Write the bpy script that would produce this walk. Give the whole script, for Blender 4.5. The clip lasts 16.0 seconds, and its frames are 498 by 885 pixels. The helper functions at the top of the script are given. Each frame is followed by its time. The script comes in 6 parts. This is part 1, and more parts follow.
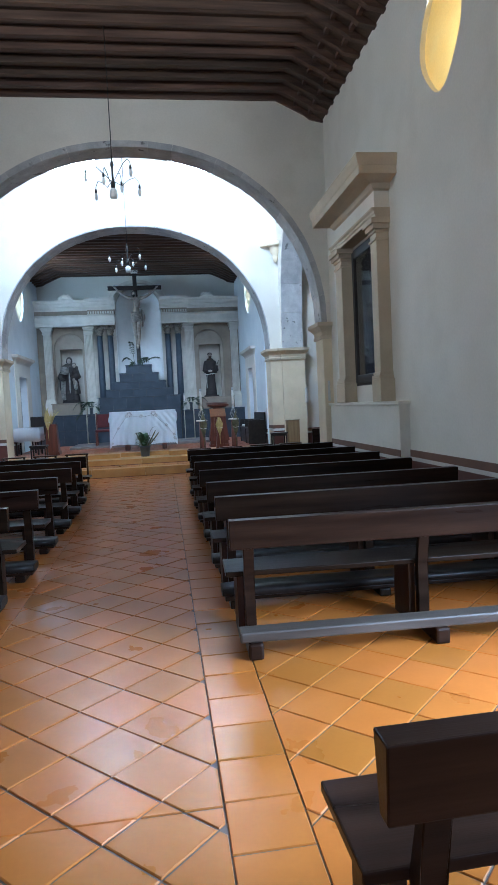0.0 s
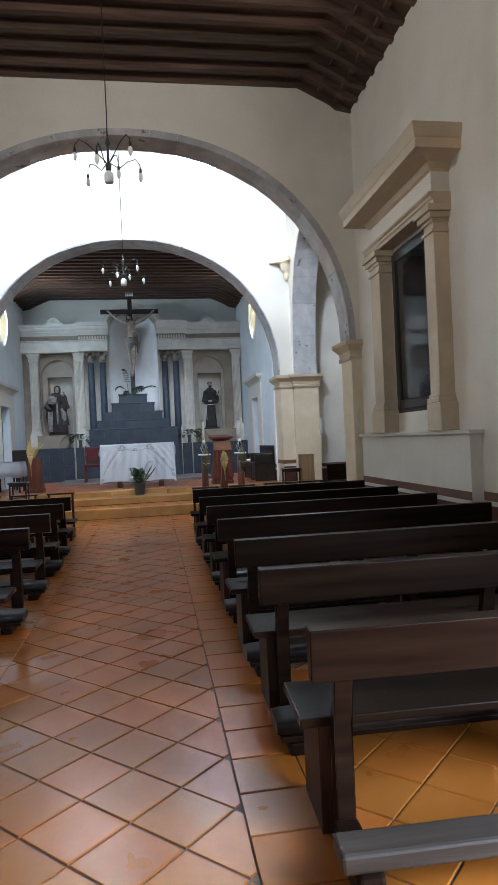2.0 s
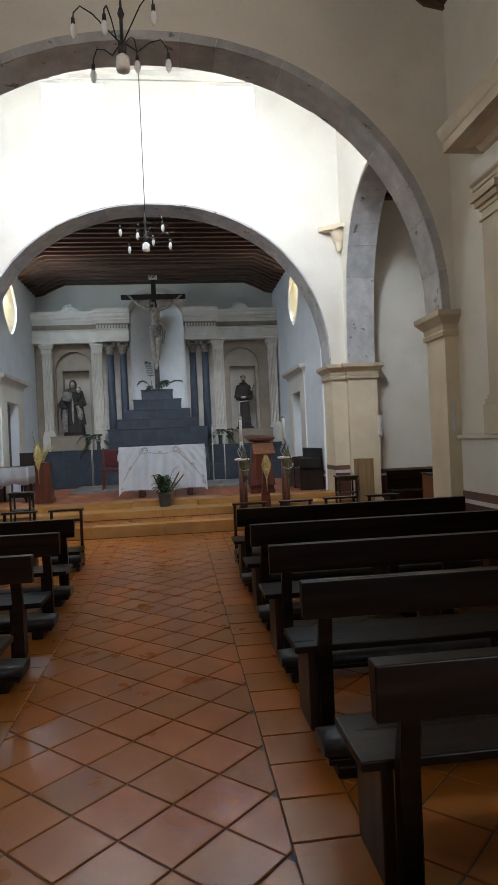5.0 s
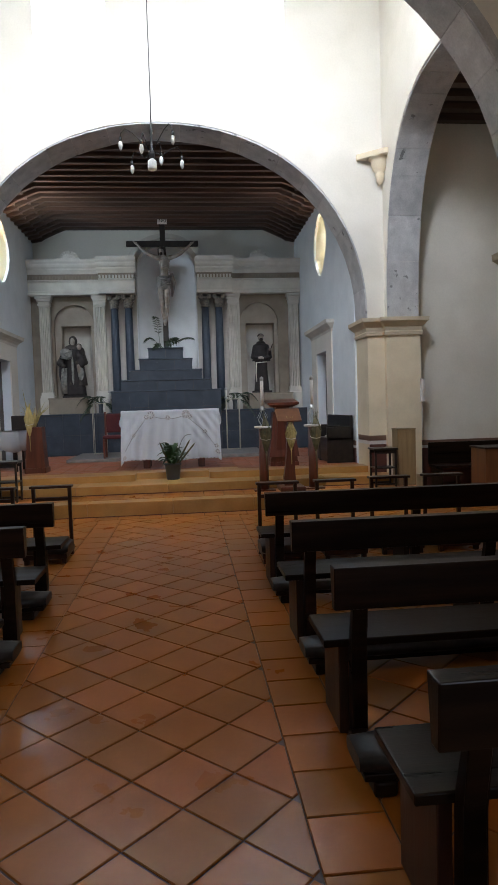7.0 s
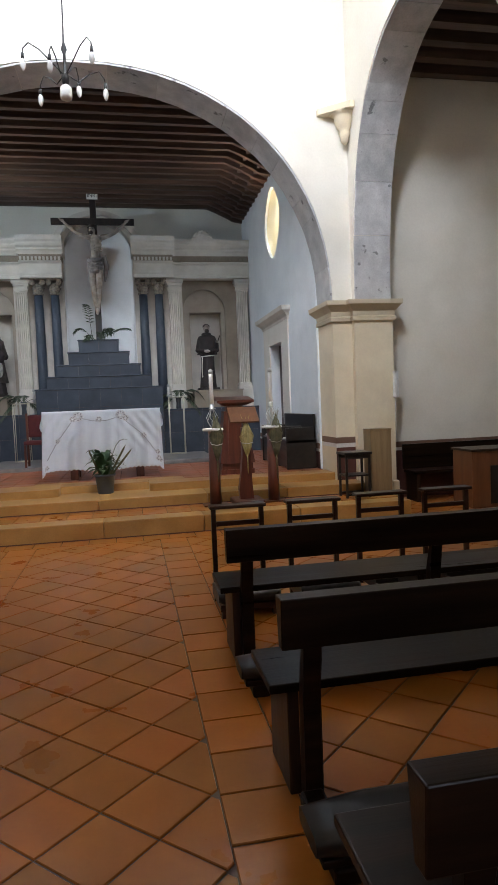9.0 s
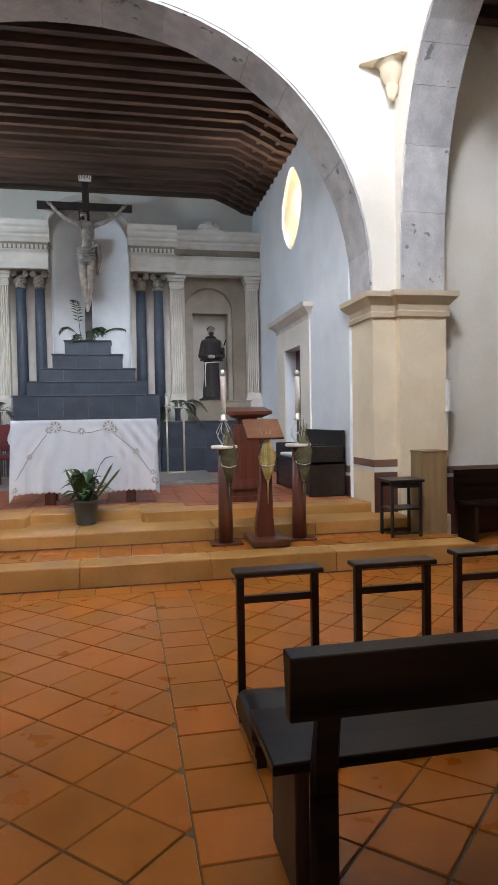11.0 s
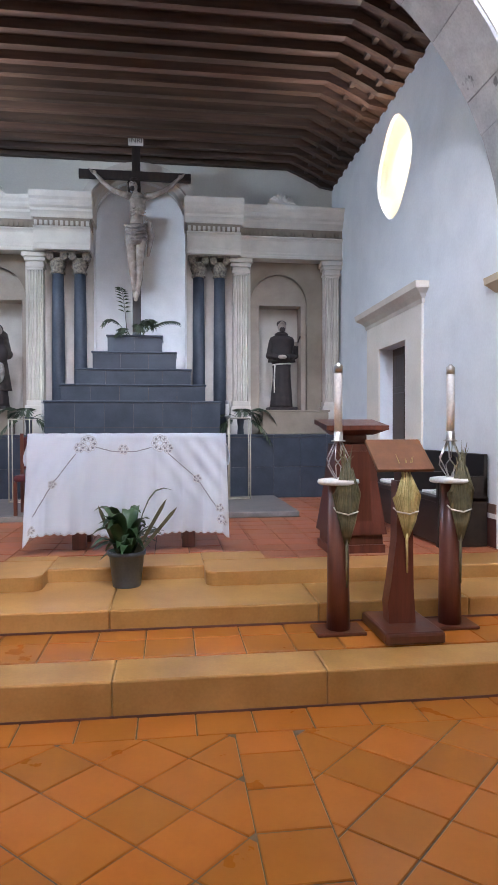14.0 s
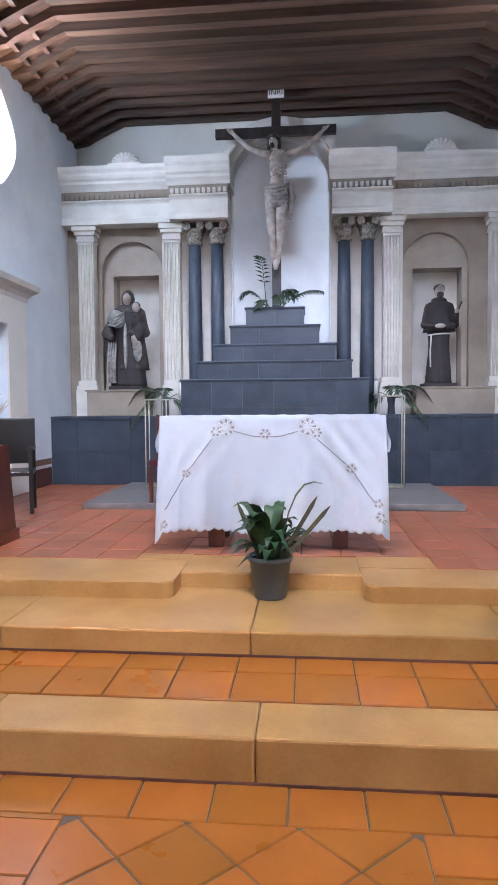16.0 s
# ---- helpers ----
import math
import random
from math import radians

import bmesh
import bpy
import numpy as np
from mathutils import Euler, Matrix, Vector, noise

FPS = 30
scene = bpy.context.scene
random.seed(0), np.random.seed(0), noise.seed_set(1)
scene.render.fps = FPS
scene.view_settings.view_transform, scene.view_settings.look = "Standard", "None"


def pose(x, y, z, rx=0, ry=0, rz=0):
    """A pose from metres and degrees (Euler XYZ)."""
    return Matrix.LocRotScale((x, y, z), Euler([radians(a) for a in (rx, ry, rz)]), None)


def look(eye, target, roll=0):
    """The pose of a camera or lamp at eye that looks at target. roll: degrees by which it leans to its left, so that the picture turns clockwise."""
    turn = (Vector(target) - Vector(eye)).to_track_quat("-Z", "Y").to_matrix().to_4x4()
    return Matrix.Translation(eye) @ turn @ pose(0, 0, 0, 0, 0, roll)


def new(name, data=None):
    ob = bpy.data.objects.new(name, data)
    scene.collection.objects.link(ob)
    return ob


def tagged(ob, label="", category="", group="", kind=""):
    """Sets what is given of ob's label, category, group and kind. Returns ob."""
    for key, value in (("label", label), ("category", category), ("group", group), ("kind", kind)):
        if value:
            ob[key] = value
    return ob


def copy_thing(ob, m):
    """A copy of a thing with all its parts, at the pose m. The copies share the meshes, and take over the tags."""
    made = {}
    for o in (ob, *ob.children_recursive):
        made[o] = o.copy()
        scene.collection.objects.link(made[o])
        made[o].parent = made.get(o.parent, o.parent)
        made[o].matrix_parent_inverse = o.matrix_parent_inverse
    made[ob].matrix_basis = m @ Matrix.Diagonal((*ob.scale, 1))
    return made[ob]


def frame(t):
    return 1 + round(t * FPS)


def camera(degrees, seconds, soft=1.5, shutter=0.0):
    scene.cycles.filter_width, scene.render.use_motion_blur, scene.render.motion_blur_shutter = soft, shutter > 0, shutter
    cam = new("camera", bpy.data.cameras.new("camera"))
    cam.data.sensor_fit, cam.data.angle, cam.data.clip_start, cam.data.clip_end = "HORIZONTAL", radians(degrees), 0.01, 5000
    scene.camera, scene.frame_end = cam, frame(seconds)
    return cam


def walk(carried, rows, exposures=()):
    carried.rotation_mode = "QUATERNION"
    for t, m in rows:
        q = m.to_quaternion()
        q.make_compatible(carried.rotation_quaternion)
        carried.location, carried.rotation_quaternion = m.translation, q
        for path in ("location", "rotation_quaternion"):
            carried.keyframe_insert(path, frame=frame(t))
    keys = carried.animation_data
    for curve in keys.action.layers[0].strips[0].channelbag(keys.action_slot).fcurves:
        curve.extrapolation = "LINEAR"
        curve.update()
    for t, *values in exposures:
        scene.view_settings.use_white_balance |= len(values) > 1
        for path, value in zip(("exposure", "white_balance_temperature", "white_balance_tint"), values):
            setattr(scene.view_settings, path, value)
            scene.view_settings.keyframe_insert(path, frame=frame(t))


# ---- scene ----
cam = camera(43.3, 16.0)
PATH = [
    (0, (0.005, -0.068, 1.5), (0.271, 1.911, 1.379), -2.8),
    (0.5, (-0.003, 0.393, 1.458), (0.082, 2.385, 1.306), -5.9),
    (1, (-0.069, 0.786, 1.485), (-0.003, 2.782, 1.377), -2.8),
    (1.5, (-0.147, 1.216, 1.481), (0.051, 3.206, 1.427), -2.2),
    (2, (-0.131, 1.653, 1.457), (0.168, 3.63, 1.446), -2.6),
    (2.5, (-0.17, 2.017, 1.472), (0.123, 3.996, 1.503), -1.9),
    (3, (-0.243, 2.31, 1.518), (0.066, 4.285, 1.567), -2.7),
    (3.5, (-0.254, 2.736, 1.514), (0.005, 4.715, 1.653), -3.0),
    (3.7, (-0.247, 2.94, 1.5), (-0.023, 4.927, 1.562), -2.4),
    (5.8, (-0.195, 4.428, 1.497), (0.044, 6.413, 1.442), -3.1),
    (6, (-0.234, 4.577, 1.511), (0.004, 6.562, 1.435), -3.6),
    (6.5, (-0.185, 4.98, 1.552), (-0.046, 6.974, 1.479), -4.3),
    (7, (-0.223, 5.478, 1.478), (-0.031, 7.466, 1.365), -1.7),
    (7.5, (-0.22, 5.819, 1.54), (-0.074, 7.806, 1.368), -3.1),
    (8, (-0.195, 6.233, 1.539), (-0.062, 8.224, 1.408), -2.5),
    (8.5, (-0.131, 6.678, 1.492), (0.228, 8.645, 1.467), 0.1),
    (9, (-0.109, 7.05, 1.47), (0.258, 9.012, 1.348), -2.3),
    (9.2, (-0.058, 7.217, 1.448), (0.248, 9.194, 1.421), -2.9),
    (11.3, (-0.051, 9.0, 1.431), (0.382, 10.951, 1.36), 0.0),
    (11.5, (-0.071, 9.137, 1.453), (0.397, 11.081, 1.451), 0.2),
    (12, (-0.036, 9.592, 1.422), (0.445, 11.532, 1.35), -1.1),
    (12.5, (-0.076, 9.99, 1.457), (0.358, 11.941, 1.372), 0.1),
    (13, (-0.18, 10.36, 1.474), (0.297, 12.303, 1.477), 1.5),
    (13.5, (-0.157, 10.7, 1.474), (0.176, 12.672, 1.503), -0.7),
    (14, (-0.162, 11.02, 1.499), (0.087, 13.004, 1.46), -0.1),
    (14.5, (-0.224, 11.359, 1.51), (0.017, 13.344, 1.493), -1.1),
    (15, (-0.201, 11.609, 1.507), (-0.134, 13.608, 1.497), -0.6),
    (15.5, (-0.214, 11.83, 1.528), (-0.352, 13.82, 1.394), -0.2),
    (16, (-0.264, 11.866, 1.521), (-0.444, 13.855, 1.415), -0.4),
]
walk(cam, [(t, look(eye, target, roll)) for t, eye, target, roll in PATH],
     [(0, 0.84, 4880, 8), (1, 0.82, 5050, 9), (2, 0.78, 5700, 13), (3.5, 0.66, 6200, 14), (6, 0.34, 6250, 16), (7, 0.35, 6250, 17), (9, 0.7, 6350, 18),
      (11.5, 1.22, 6300, 21), (13, 1.31, 6150, 24), (14.5, 1.42, 5950, 26), (16, 1.70, 5700, 26)])

# ---- light ----
world = bpy.data.worlds.new("world")
scene.world = world
world.use_nodes = True
wn = world.node_tree.nodes
sky = wn.new("ShaderNodeTexSky")
sky.sky_type, sky.sun_disc = "NISHITA", False
sky.sun_elevation, sky.sun_rotation = radians(52), radians(150)
world.node_tree.links.new(sky.outputs[0], wn["Background"].inputs[0])
wn["Background"].inputs[1].default_value = 0.12


def area_lamp(name, eye, target, w, h, watts, colour=(1, 1, 1), spread=180):
    d = bpy.data.lights.new(name, "AREA")
    d.shape, d.size, d.size_y, d.energy, d.color = "RECTANGLE", w, h, watts, colour
    d.spread = radians(spread)
    ob = new(name, d)
    ob.matrix_world = look(eye, target)
    return ob


sun = new("sun", bpy.data.lights.new("sun", "SUN"))
sun.data.energy, sun.data.angle, sun.data.color = 3.0, radians(0.5), (1.0, 0.95, 0.87)
sun.matrix_world = look((20, -20, 40), (0, 0, 0))

CX, CM, CN = -0.66, -0.49, -0.36  # axes of the chancel, the crossing and the nave

# ---- materials ----


def material(name, c1, c2, scale=6.0, rough=0.6, bump=0.15, metal=0.0, fine=60.0, spread=0.0, spec=0.5, rough_var=0.05, stain=0.0, coat=0.0, pits=0.0, fleck=0.35):
    m = bpy.data.materials.new(name)
    m.use_nodes = True
    n, l = m.node_tree.nodes, m.node_tree.links
    b = n["Principled BSDF"]
    tc = n.new("ShaderNodeTexCoord")
    geo = n.new("ShaderNodeNewGeometry")
    big = n.new("ShaderNodeTexNoise")
    big.inputs["Scale"].default_value, big.inputs["Detail"].default_value = scale, 5
    l.new(geo.outputs["Position"], big.inputs["Vector"])
    small = n.new("ShaderNodeTexNoise")
    small.inputs["Scale"].default_value, small.inputs["Detail"].default_value = fine, 4
    l.new(geo.outputs["Position"], small.inputs["Vector"])
    ramp = n.new("ShaderNodeValToRGB")
    ramp.color_ramp.elements[0].position, ramp.color_ramp.elements[1].position = 0.35, 0.68
    ramp.color_ramp.elements[0].color, ramp.color_ramp.elements[1].color = (*c1, 1), (*c2, 1)
    l.new(big.outputs["Fac"], ramp.inputs[0])
    colour = ramp.outputs[0]
    grain = n.new("ShaderNodeMixRGB")
    grain.blend_type = "MULTIPLY"
    grain.inputs[0].default_value = fleck
    l.new(colour, grain.inputs[1])
    gr = n.new("ShaderNodeMapRange")
    gr.inputs[1].default_value, gr.inputs[2].default_value, gr.inputs[3].default_value, gr.inputs[4].default_value = 0.3, 0.7, 0.7, 1.15
    l.new(small.outputs["Fac"], gr.inputs[0])
    l.new(gr.outputs[0], grain.inputs[2])
    colour = grain.outputs[0]
    if stain:
        sn = n.new("ShaderNodeTexNoise")
        sn.inputs["Scale"].default_value, sn.inputs["Detail"].default_value, sn.inputs["Roughness"].default_value = 1.1, 8, 0.65
        l.new(geo.outputs["Position"], sn.inputs["Vector"])
        sm = n.new("ShaderNodeMapRange")
        sm.inputs[1].default_value, sm.inputs[2].default_value, sm.inputs[3].default_value, sm.inputs[4].default_value = 0.5, 0.75, 1.0, 1.0 - stain
        l.new(sn.outputs["Fac"], sm.inputs[0])
        mx = n.new("ShaderNodeMixRGB")
        mx.blend_type, mx.inputs[0].default_value = "MULTIPLY", 1.0
        l.new(colour, mx.inputs[1])
        l.new(sm.outputs[0], mx.inputs[2])
        colour = mx.outputs[0]
    if pits:
        pn = n.new("ShaderNodeTexNoise")
        pn.inputs["Scale"].default_value, pn.inputs["Detail"].default_value, pn.inputs["Roughness"].default_value = 5.5, 3, 0.55
        l.new(geo.outputs["Position"], pn.inputs["Vector"])
        pm = n.new("ShaderNodeMapRange")
        pm.inputs[1].default_value, pm.inputs[2].default_value, pm.inputs[3].default_value, pm.inputs[4].default_value = 0.655, 0.70, 1.0, 1.0 - pits
        l.new(pn.outputs["Fac"], pm.inputs[0])
        px = n.new("ShaderNodeMixRGB")
        px.blend_type, px.inputs[0].default_value = "MULTIPLY", 1.0
        l.new(colour, px.inputs[1])
        l.new(pm.outputs[0], px.inputs[2])
        colour = px.outputs[0]
    if spread:
        info = n.new("ShaderNodeObjectInfo")
        isl = n.new("ShaderNodeMath")
        isl.operation = "ADD"
        l.new(info.outputs["Random"], isl.inputs[0])
        l.new(geo.outputs["Random Per Island"], isl.inputs[1])
        fr = n.new("ShaderNodeMath")
        fr.operation = "FRACT"
        l.new(isl.outputs[0], fr.inputs[0])
        hs = n.new("ShaderNodeHueSaturation")
        vr = n.new("ShaderNodeMapRange")
        vr.inputs[3].default_value, vr.inputs[4].default_value = 1 - spread, 1 + spread
        l.new(fr.outputs[0], vr.inputs[0])
        l.new(vr.outputs[0], hs.inputs["Value"])
        hr = n.new("ShaderNodeMapRange")
        hr.inputs[3].default_value, hr.inputs[4].default_value = 0.5 + 0.04 * spread, 0.5 - 0.02 * spread
        l.new(fr.outputs[0], hr.inputs[0])
        l.new(hr.outputs[0], hs.inputs["Hue"])
        l.new(colour, hs.inputs["Color"])
        colour = hs.outputs[0]
    l.new(colour, b.inputs["Base Color"])
    rr = n.new("ShaderNodeMapRange")
    rr.inputs[1].default_value, rr.inputs[2].default_value = 0.3, 0.7
    rr.inputs[3].default_value, rr.inputs[4].default_value = max(0.02, rough - rough_var), min(1, rough + rough_var)
    l.new(big.outputs["Fac"], rr.inputs[0])
    l.new(rr.outputs[0], b.inputs["Roughness"])
    b.inputs["Metallic"].default_value = metal
    b.inputs["Specular IOR Level"].default_value = spec
    b.inputs["Coat Weight"].default_value = coat
    b.inputs["Coat Roughness"].default_value = 0.15
    if bump:
        add = n.new("ShaderNodeMath")
        add.operation = "MULTIPLY_ADD"
        add.inputs[1].default_value = 0.3
        l.new(small.outputs["Fac"], add.inputs[0])
        l.new(big.outputs["Fac"], add.inputs[2])
        bp = n.new("ShaderNodeBump")
        bp.inputs["Strength"].default_value, bp.inputs["Distance"].default_value = bump, 0.02
        l.new(add.outputs[0], bp.inputs["Height"])
        l.new(bp.outputs[0], b.inputs["Normal"])
    return m


def wood(name, c1, c2, axis, rough=0.4, bump=0.15, spread=0.15, coat=0.0, stretch=14.0, spec=0.5):
    m = material(name, c1, c2, 4.0, rough, bump, 0, 50.0, spread, spec, coat=coat)
    n, l = m.node_tree.nodes, m.node_tree.links
    mp = n.new("ShaderNodeMapping")
    s = [stretch] * 3
    s["xyz".index(axis)] = 0.9
    mp.inputs["Scale"].default_value = [v / 4 for v in s]
    geo = next(k for k in n if k.type == "NEW_GEOMETRY")
    l.new(geo.outputs["Position"], mp.inputs[0])
    for k in n:
        if k.type == "TEX_NOISE":
            l.new(mp.outputs[0], k.inputs["Vector"])
    return m


def emitter(name, colour, strength):
    m = bpy.data.materials.new(name)
    m.use_nodes = True
    b = m.node_tree.nodes["Principled BSDF"]
    b.inputs["Base Color"].default_value = (*colour, 1)
    b.inputs["Emission Color"].default_value = (*colour, 1)
    b.inputs["Emission Strength"].default_value = strength
    return m


M = {}
M["plaster"] = material("white plaster", (0.75, 0.715, 0.625), (0.83, 0.795, 0.71), 2.2, 0.85, 0.10, fine=35, stain=0.10, fleck=0.12)
M["plaster_blue"] = material("cool white plaster", (0.73, 0.78, 0.81), (0.80, 0.845, 0.87), 2.0, 0.85, 0.10, fine=35, stain=0.10, fleck=0.12)
M["cream"] = material("cream limewash", (0.75, 0.64, 0.455), (0.82, 0.715, 0.53), 3.0, 0.8, 0.10, fine=40, stain=0.12, fleck=0.12)
M["cream_trim"] = material("ochre painted trim", (0.56, 0.47, 0.33), (0.63, 0.54, 0.39), 3.0, 0.75, 0.2, fine=40, stain=0.15, fleck=0.12)
M["stone"] = material("grey arch stone", (0.43, 0.43, 0.435), (0.57, 0.57, 0.565), 5.0, 0.85, 0.5, fine=45, spread=0.10, stain=0.3, pits=0.6)
M["tile"] = material("terracotta tile", (0.36, 0.113, 0.016), (0.405, 0.132, 0.021), 3.0, 0.28, 0.0, fine=45, spread=0.15, rough_var=0.008, spec=0.17, fleck=0.10, stain=0.0)
M["tile_red"] = material("red terracotta tile", (0.33, 0.095, 0.045), (0.42, 0.14, 0.065), 4.0, 0.35, 0.0, fine=45, spread=0.12, spec=0.35, fleck=0.18)
M["grout"] = material("dark grout", (0.095, 0.066, 0.048), (0.155, 0.112, 0.085), 9, 0.85, 0.3)
M["ochre"] = material("polished ochre step", (0.39, 0.195, 0.052), (0.52, 0.285, 0.092), 2.4, 0.32, 0.0, fine=60, spread=0.08, rough_var=0.02, spec=0.40, fleck=0.25, stain=0.22)
M["ceiling"] = wood("dark stained ceiling timber", (0.055, 0.031, 0.021), (0.125, 0.074, 0.050), "x", 0.6, 0.3, 0.25)
M["dado"] = material("oxblood dado paint", (0.10, 0.035, 0.026), (0.15, 0.055, 0.04), 3, 0.55, 0.15, stain=0.2)
M["brown_line"] = material("brown painted line", (0.16, 0.085, 0.055), (0.21, 0.115, 0.075), 3, 0.6, 0.1)
M["white_line"] = material("white painted line", (0.70, 0.68, 0.63), (0.78, 0.76, 0.71), 3, 0.7, 0.1)
M["pew"] = wood("dark varnished pew timber", (0.010, 0.005, 0.0032), (0.025, 0.012, 0.0066), "x", 0.32, 0.06, 0.3, spec=0.09)
M["pew_bare"] = wood("scuffed bare kneeler timber", (0.05, 0.036, 0.028), (0.11, 0.085, 0.068), "x", 0.5, 0.15, 0.2)
M["padding"] = material("worn black vinyl pad", (0.013, 0.011, 0.010), (0.028, 0.022, 0.019), 10.0, 0.34, 0.03, spec=0.22)
M["prie"] = wood("brown varnished kneeler timber", (0.030, 0.012, 0.008), (0.062, 0.026, 0.015), "x", 0.36, 0.08, 0.2, spec=0.22)
M["pew_leg"] = wood("brown pew leg timber", (0.030, 0.013, 0.008), (0.062, 0.028, 0.015), "z", 0.45, 0.1, 0.3, spec=0.25)

# ---- mesh helpers ----


def part(name, bm, mat, parent=None, label="", smooth=False):
    me = bpy.data.meshes.new(name)
    bmesh.ops.recalc_face_normals(bm, faces=bm.faces[:])
    if smooth:
        for f in bm.faces:
            f.smooth = True
    bm.to_mesh(me)
    bm.free()
    for k in mat if isinstance(mat, (list, tuple)) else [mat]:
        me.materials.append(k)
    ob = new(name, me)
    if parent is not None:
        ob.parent = parent
    if label:
        ob["label"] = label
    return ob


def structure(name, bm, mat, label="", category="", smooth=False):
    return tagged(part(name, bm, mat, smooth=smooth), label, category, kind="structure")


def thing(name, label, category, at=(0, 0, 0), rz=0, group=""):
    ob = new(name)
    ob.matrix_world = pose(*at, 0, 0, rz)
    return tagged(ob, label, category, group)


def box(bm, x0, x1, y0, y1, z0, z1, bevel=0.0, mat=0):
    v = [bm.verts.new((x, y, z)) for z in (z0, z1) for y in (y0, y1) for x in (x0, x1)]
    fs = [bm.faces.new([v[i] for i in q]) for q in ((0, 2, 3, 1), (4, 5, 7, 6), (0, 1, 5, 4), (2, 6, 7, 3), (0, 4, 6, 2), (1, 3, 7, 5))]
    for f in fs:
        f.material_index = mat
    if bevel:
        es = list({e for f in fs for e in f.edges})
        r = bmesh.ops.bevel(bm, geom=es, offset=bevel, segments=2, affect="EDGES", profile=0.5)
        for f in r["faces"]:
            f.material_index = mat
    return bm


def boxes(*dims, bevel=0.0):
    bm = bmesh.new()
    for d in dims:
        box(bm, *d, bevel=bevel)
    return bm


def prism(bm, pts, axis, lo, hi, mat=0):
    """A prism over a polygon. axis x: pts are (y, z); axis y: (x, z); axis z: (x, y)."""
    def place(p, w):
        return {"x": (w, p[0], p[1]), "y": (p[0], w, p[1]), "z": (p[0], p[1], w)}[axis]
    a = [bm.verts.new(place(p, lo)) for p in pts]
    b = [bm.verts.new(place(p, hi)) for p in pts]
    fs = [bm.faces.new(a), bm.faces.new(b[::-1])]
    for i in range(len(pts)):
        j = (i + 1) % len(pts)
        fs.append(bm.faces.new((a[i], b[i], b[j], a[j])))
    for f in fs:
        f.material_index = mat
    return bm


def lathe(bm, profile, cx=0, cy=0, seg=16, mat=0, warp=None):
    rings = []
    for r, z in profile:
        ring = []
        for i in range(seg):
            a = 2 * math.pi * i / seg
            k = r if warp is None else warp(r, z, a)
            ring.append(bm.verts.new((cx + k * math.cos(a), cy + k * math.sin(a), z)))
        rings.append(ring)
    for p, q in zip(rings, rings[1:]):
        for i in range(seg):
            f = bm.faces.new((p[i], p[(i + 1) % seg], q[(i + 1) % seg], q[i]))
            f.material_index, f.smooth = mat, True
    for ring in (rings[0][::-1], rings[-1]):
        f = bm.faces.new(ring)
        f.material_index = mat
    return bm


def tube(bm, pts, radii, seg=8, mat=0):
    """A round bar along points; radii is one number or one for each point."""
    pts = [Vector(p) for p in pts]
    if not isinstance(radii, (list, tuple)):
        radii = [radii] * len(pts)
    rings = []
    for i, p in enumerate(pts):
        d = (pts[min(i + 1, len(pts) - 1)] - pts[max(i - 1, 0)]).normalized()
        u = d.orthogonal().normalized() if not rings else (u - d * u.dot(d)).normalized()
        w = d.cross(u)
        rings.append([bm.verts.new(p + (u * math.cos(2 * math.pi * k / seg) + w * math.sin(2 * math.pi * k / seg)) * radii[i]) for k in range(seg)])
    for p, q in zip(rings, rings[1:]):
        for i in range(seg):
            f = bm.faces.new((p[i], p[(i + 1) % seg], q[(i + 1) % seg], q[i]))
            f.material_index, f.smooth = mat, True
    for ring in (rings[0][::-1], rings[-1]):
        bm.faces.new(ring).material_index = mat
    return bm


def blob(bm, c, r, mat=0, turn=None, seg=12):
    m = Matrix.Translation(c) @ (turn or Matrix()) @ Matrix.Diagonal((*r, 1))
    made = bmesh.ops.create_uvsphere(bm, u_segments=seg, v_segments=max(6, seg * 2 // 3), radius=1, matrix=m)
    for v in made["verts"]:
        for f in v.link_faces:
            f.material_index, f.smooth = mat, True
    return bm


def arch_curve(c, half, zs, rise, n=2.0, steps=40):
    """Points of an arch from its right springing to its left one, as (across, z)."""
    out = []
    for i in range(steps + 1):
        a = math.pi * i / steps
        u, w = math.cos(a), math.sin(a)
        out.append((c + half * math.copysign(abs(u) ** (2 / n), u), zs + rise * abs(w) ** (2 / n)))
    return out


def arch_wall(name, axis, lo, hi, a0, a1, ztop, c, half, zs, rise, n, mat, label):
    pts = [(a0, 0), (a0, ztop), (a1, ztop), (a1, 0), (c + half, 0)] + arch_curve(c, half, zs, rise, n) + [(c - half, 0)]
    return structure(name, prism(bmesh.new(), pts, axis, lo, hi), mat, label, "wall")


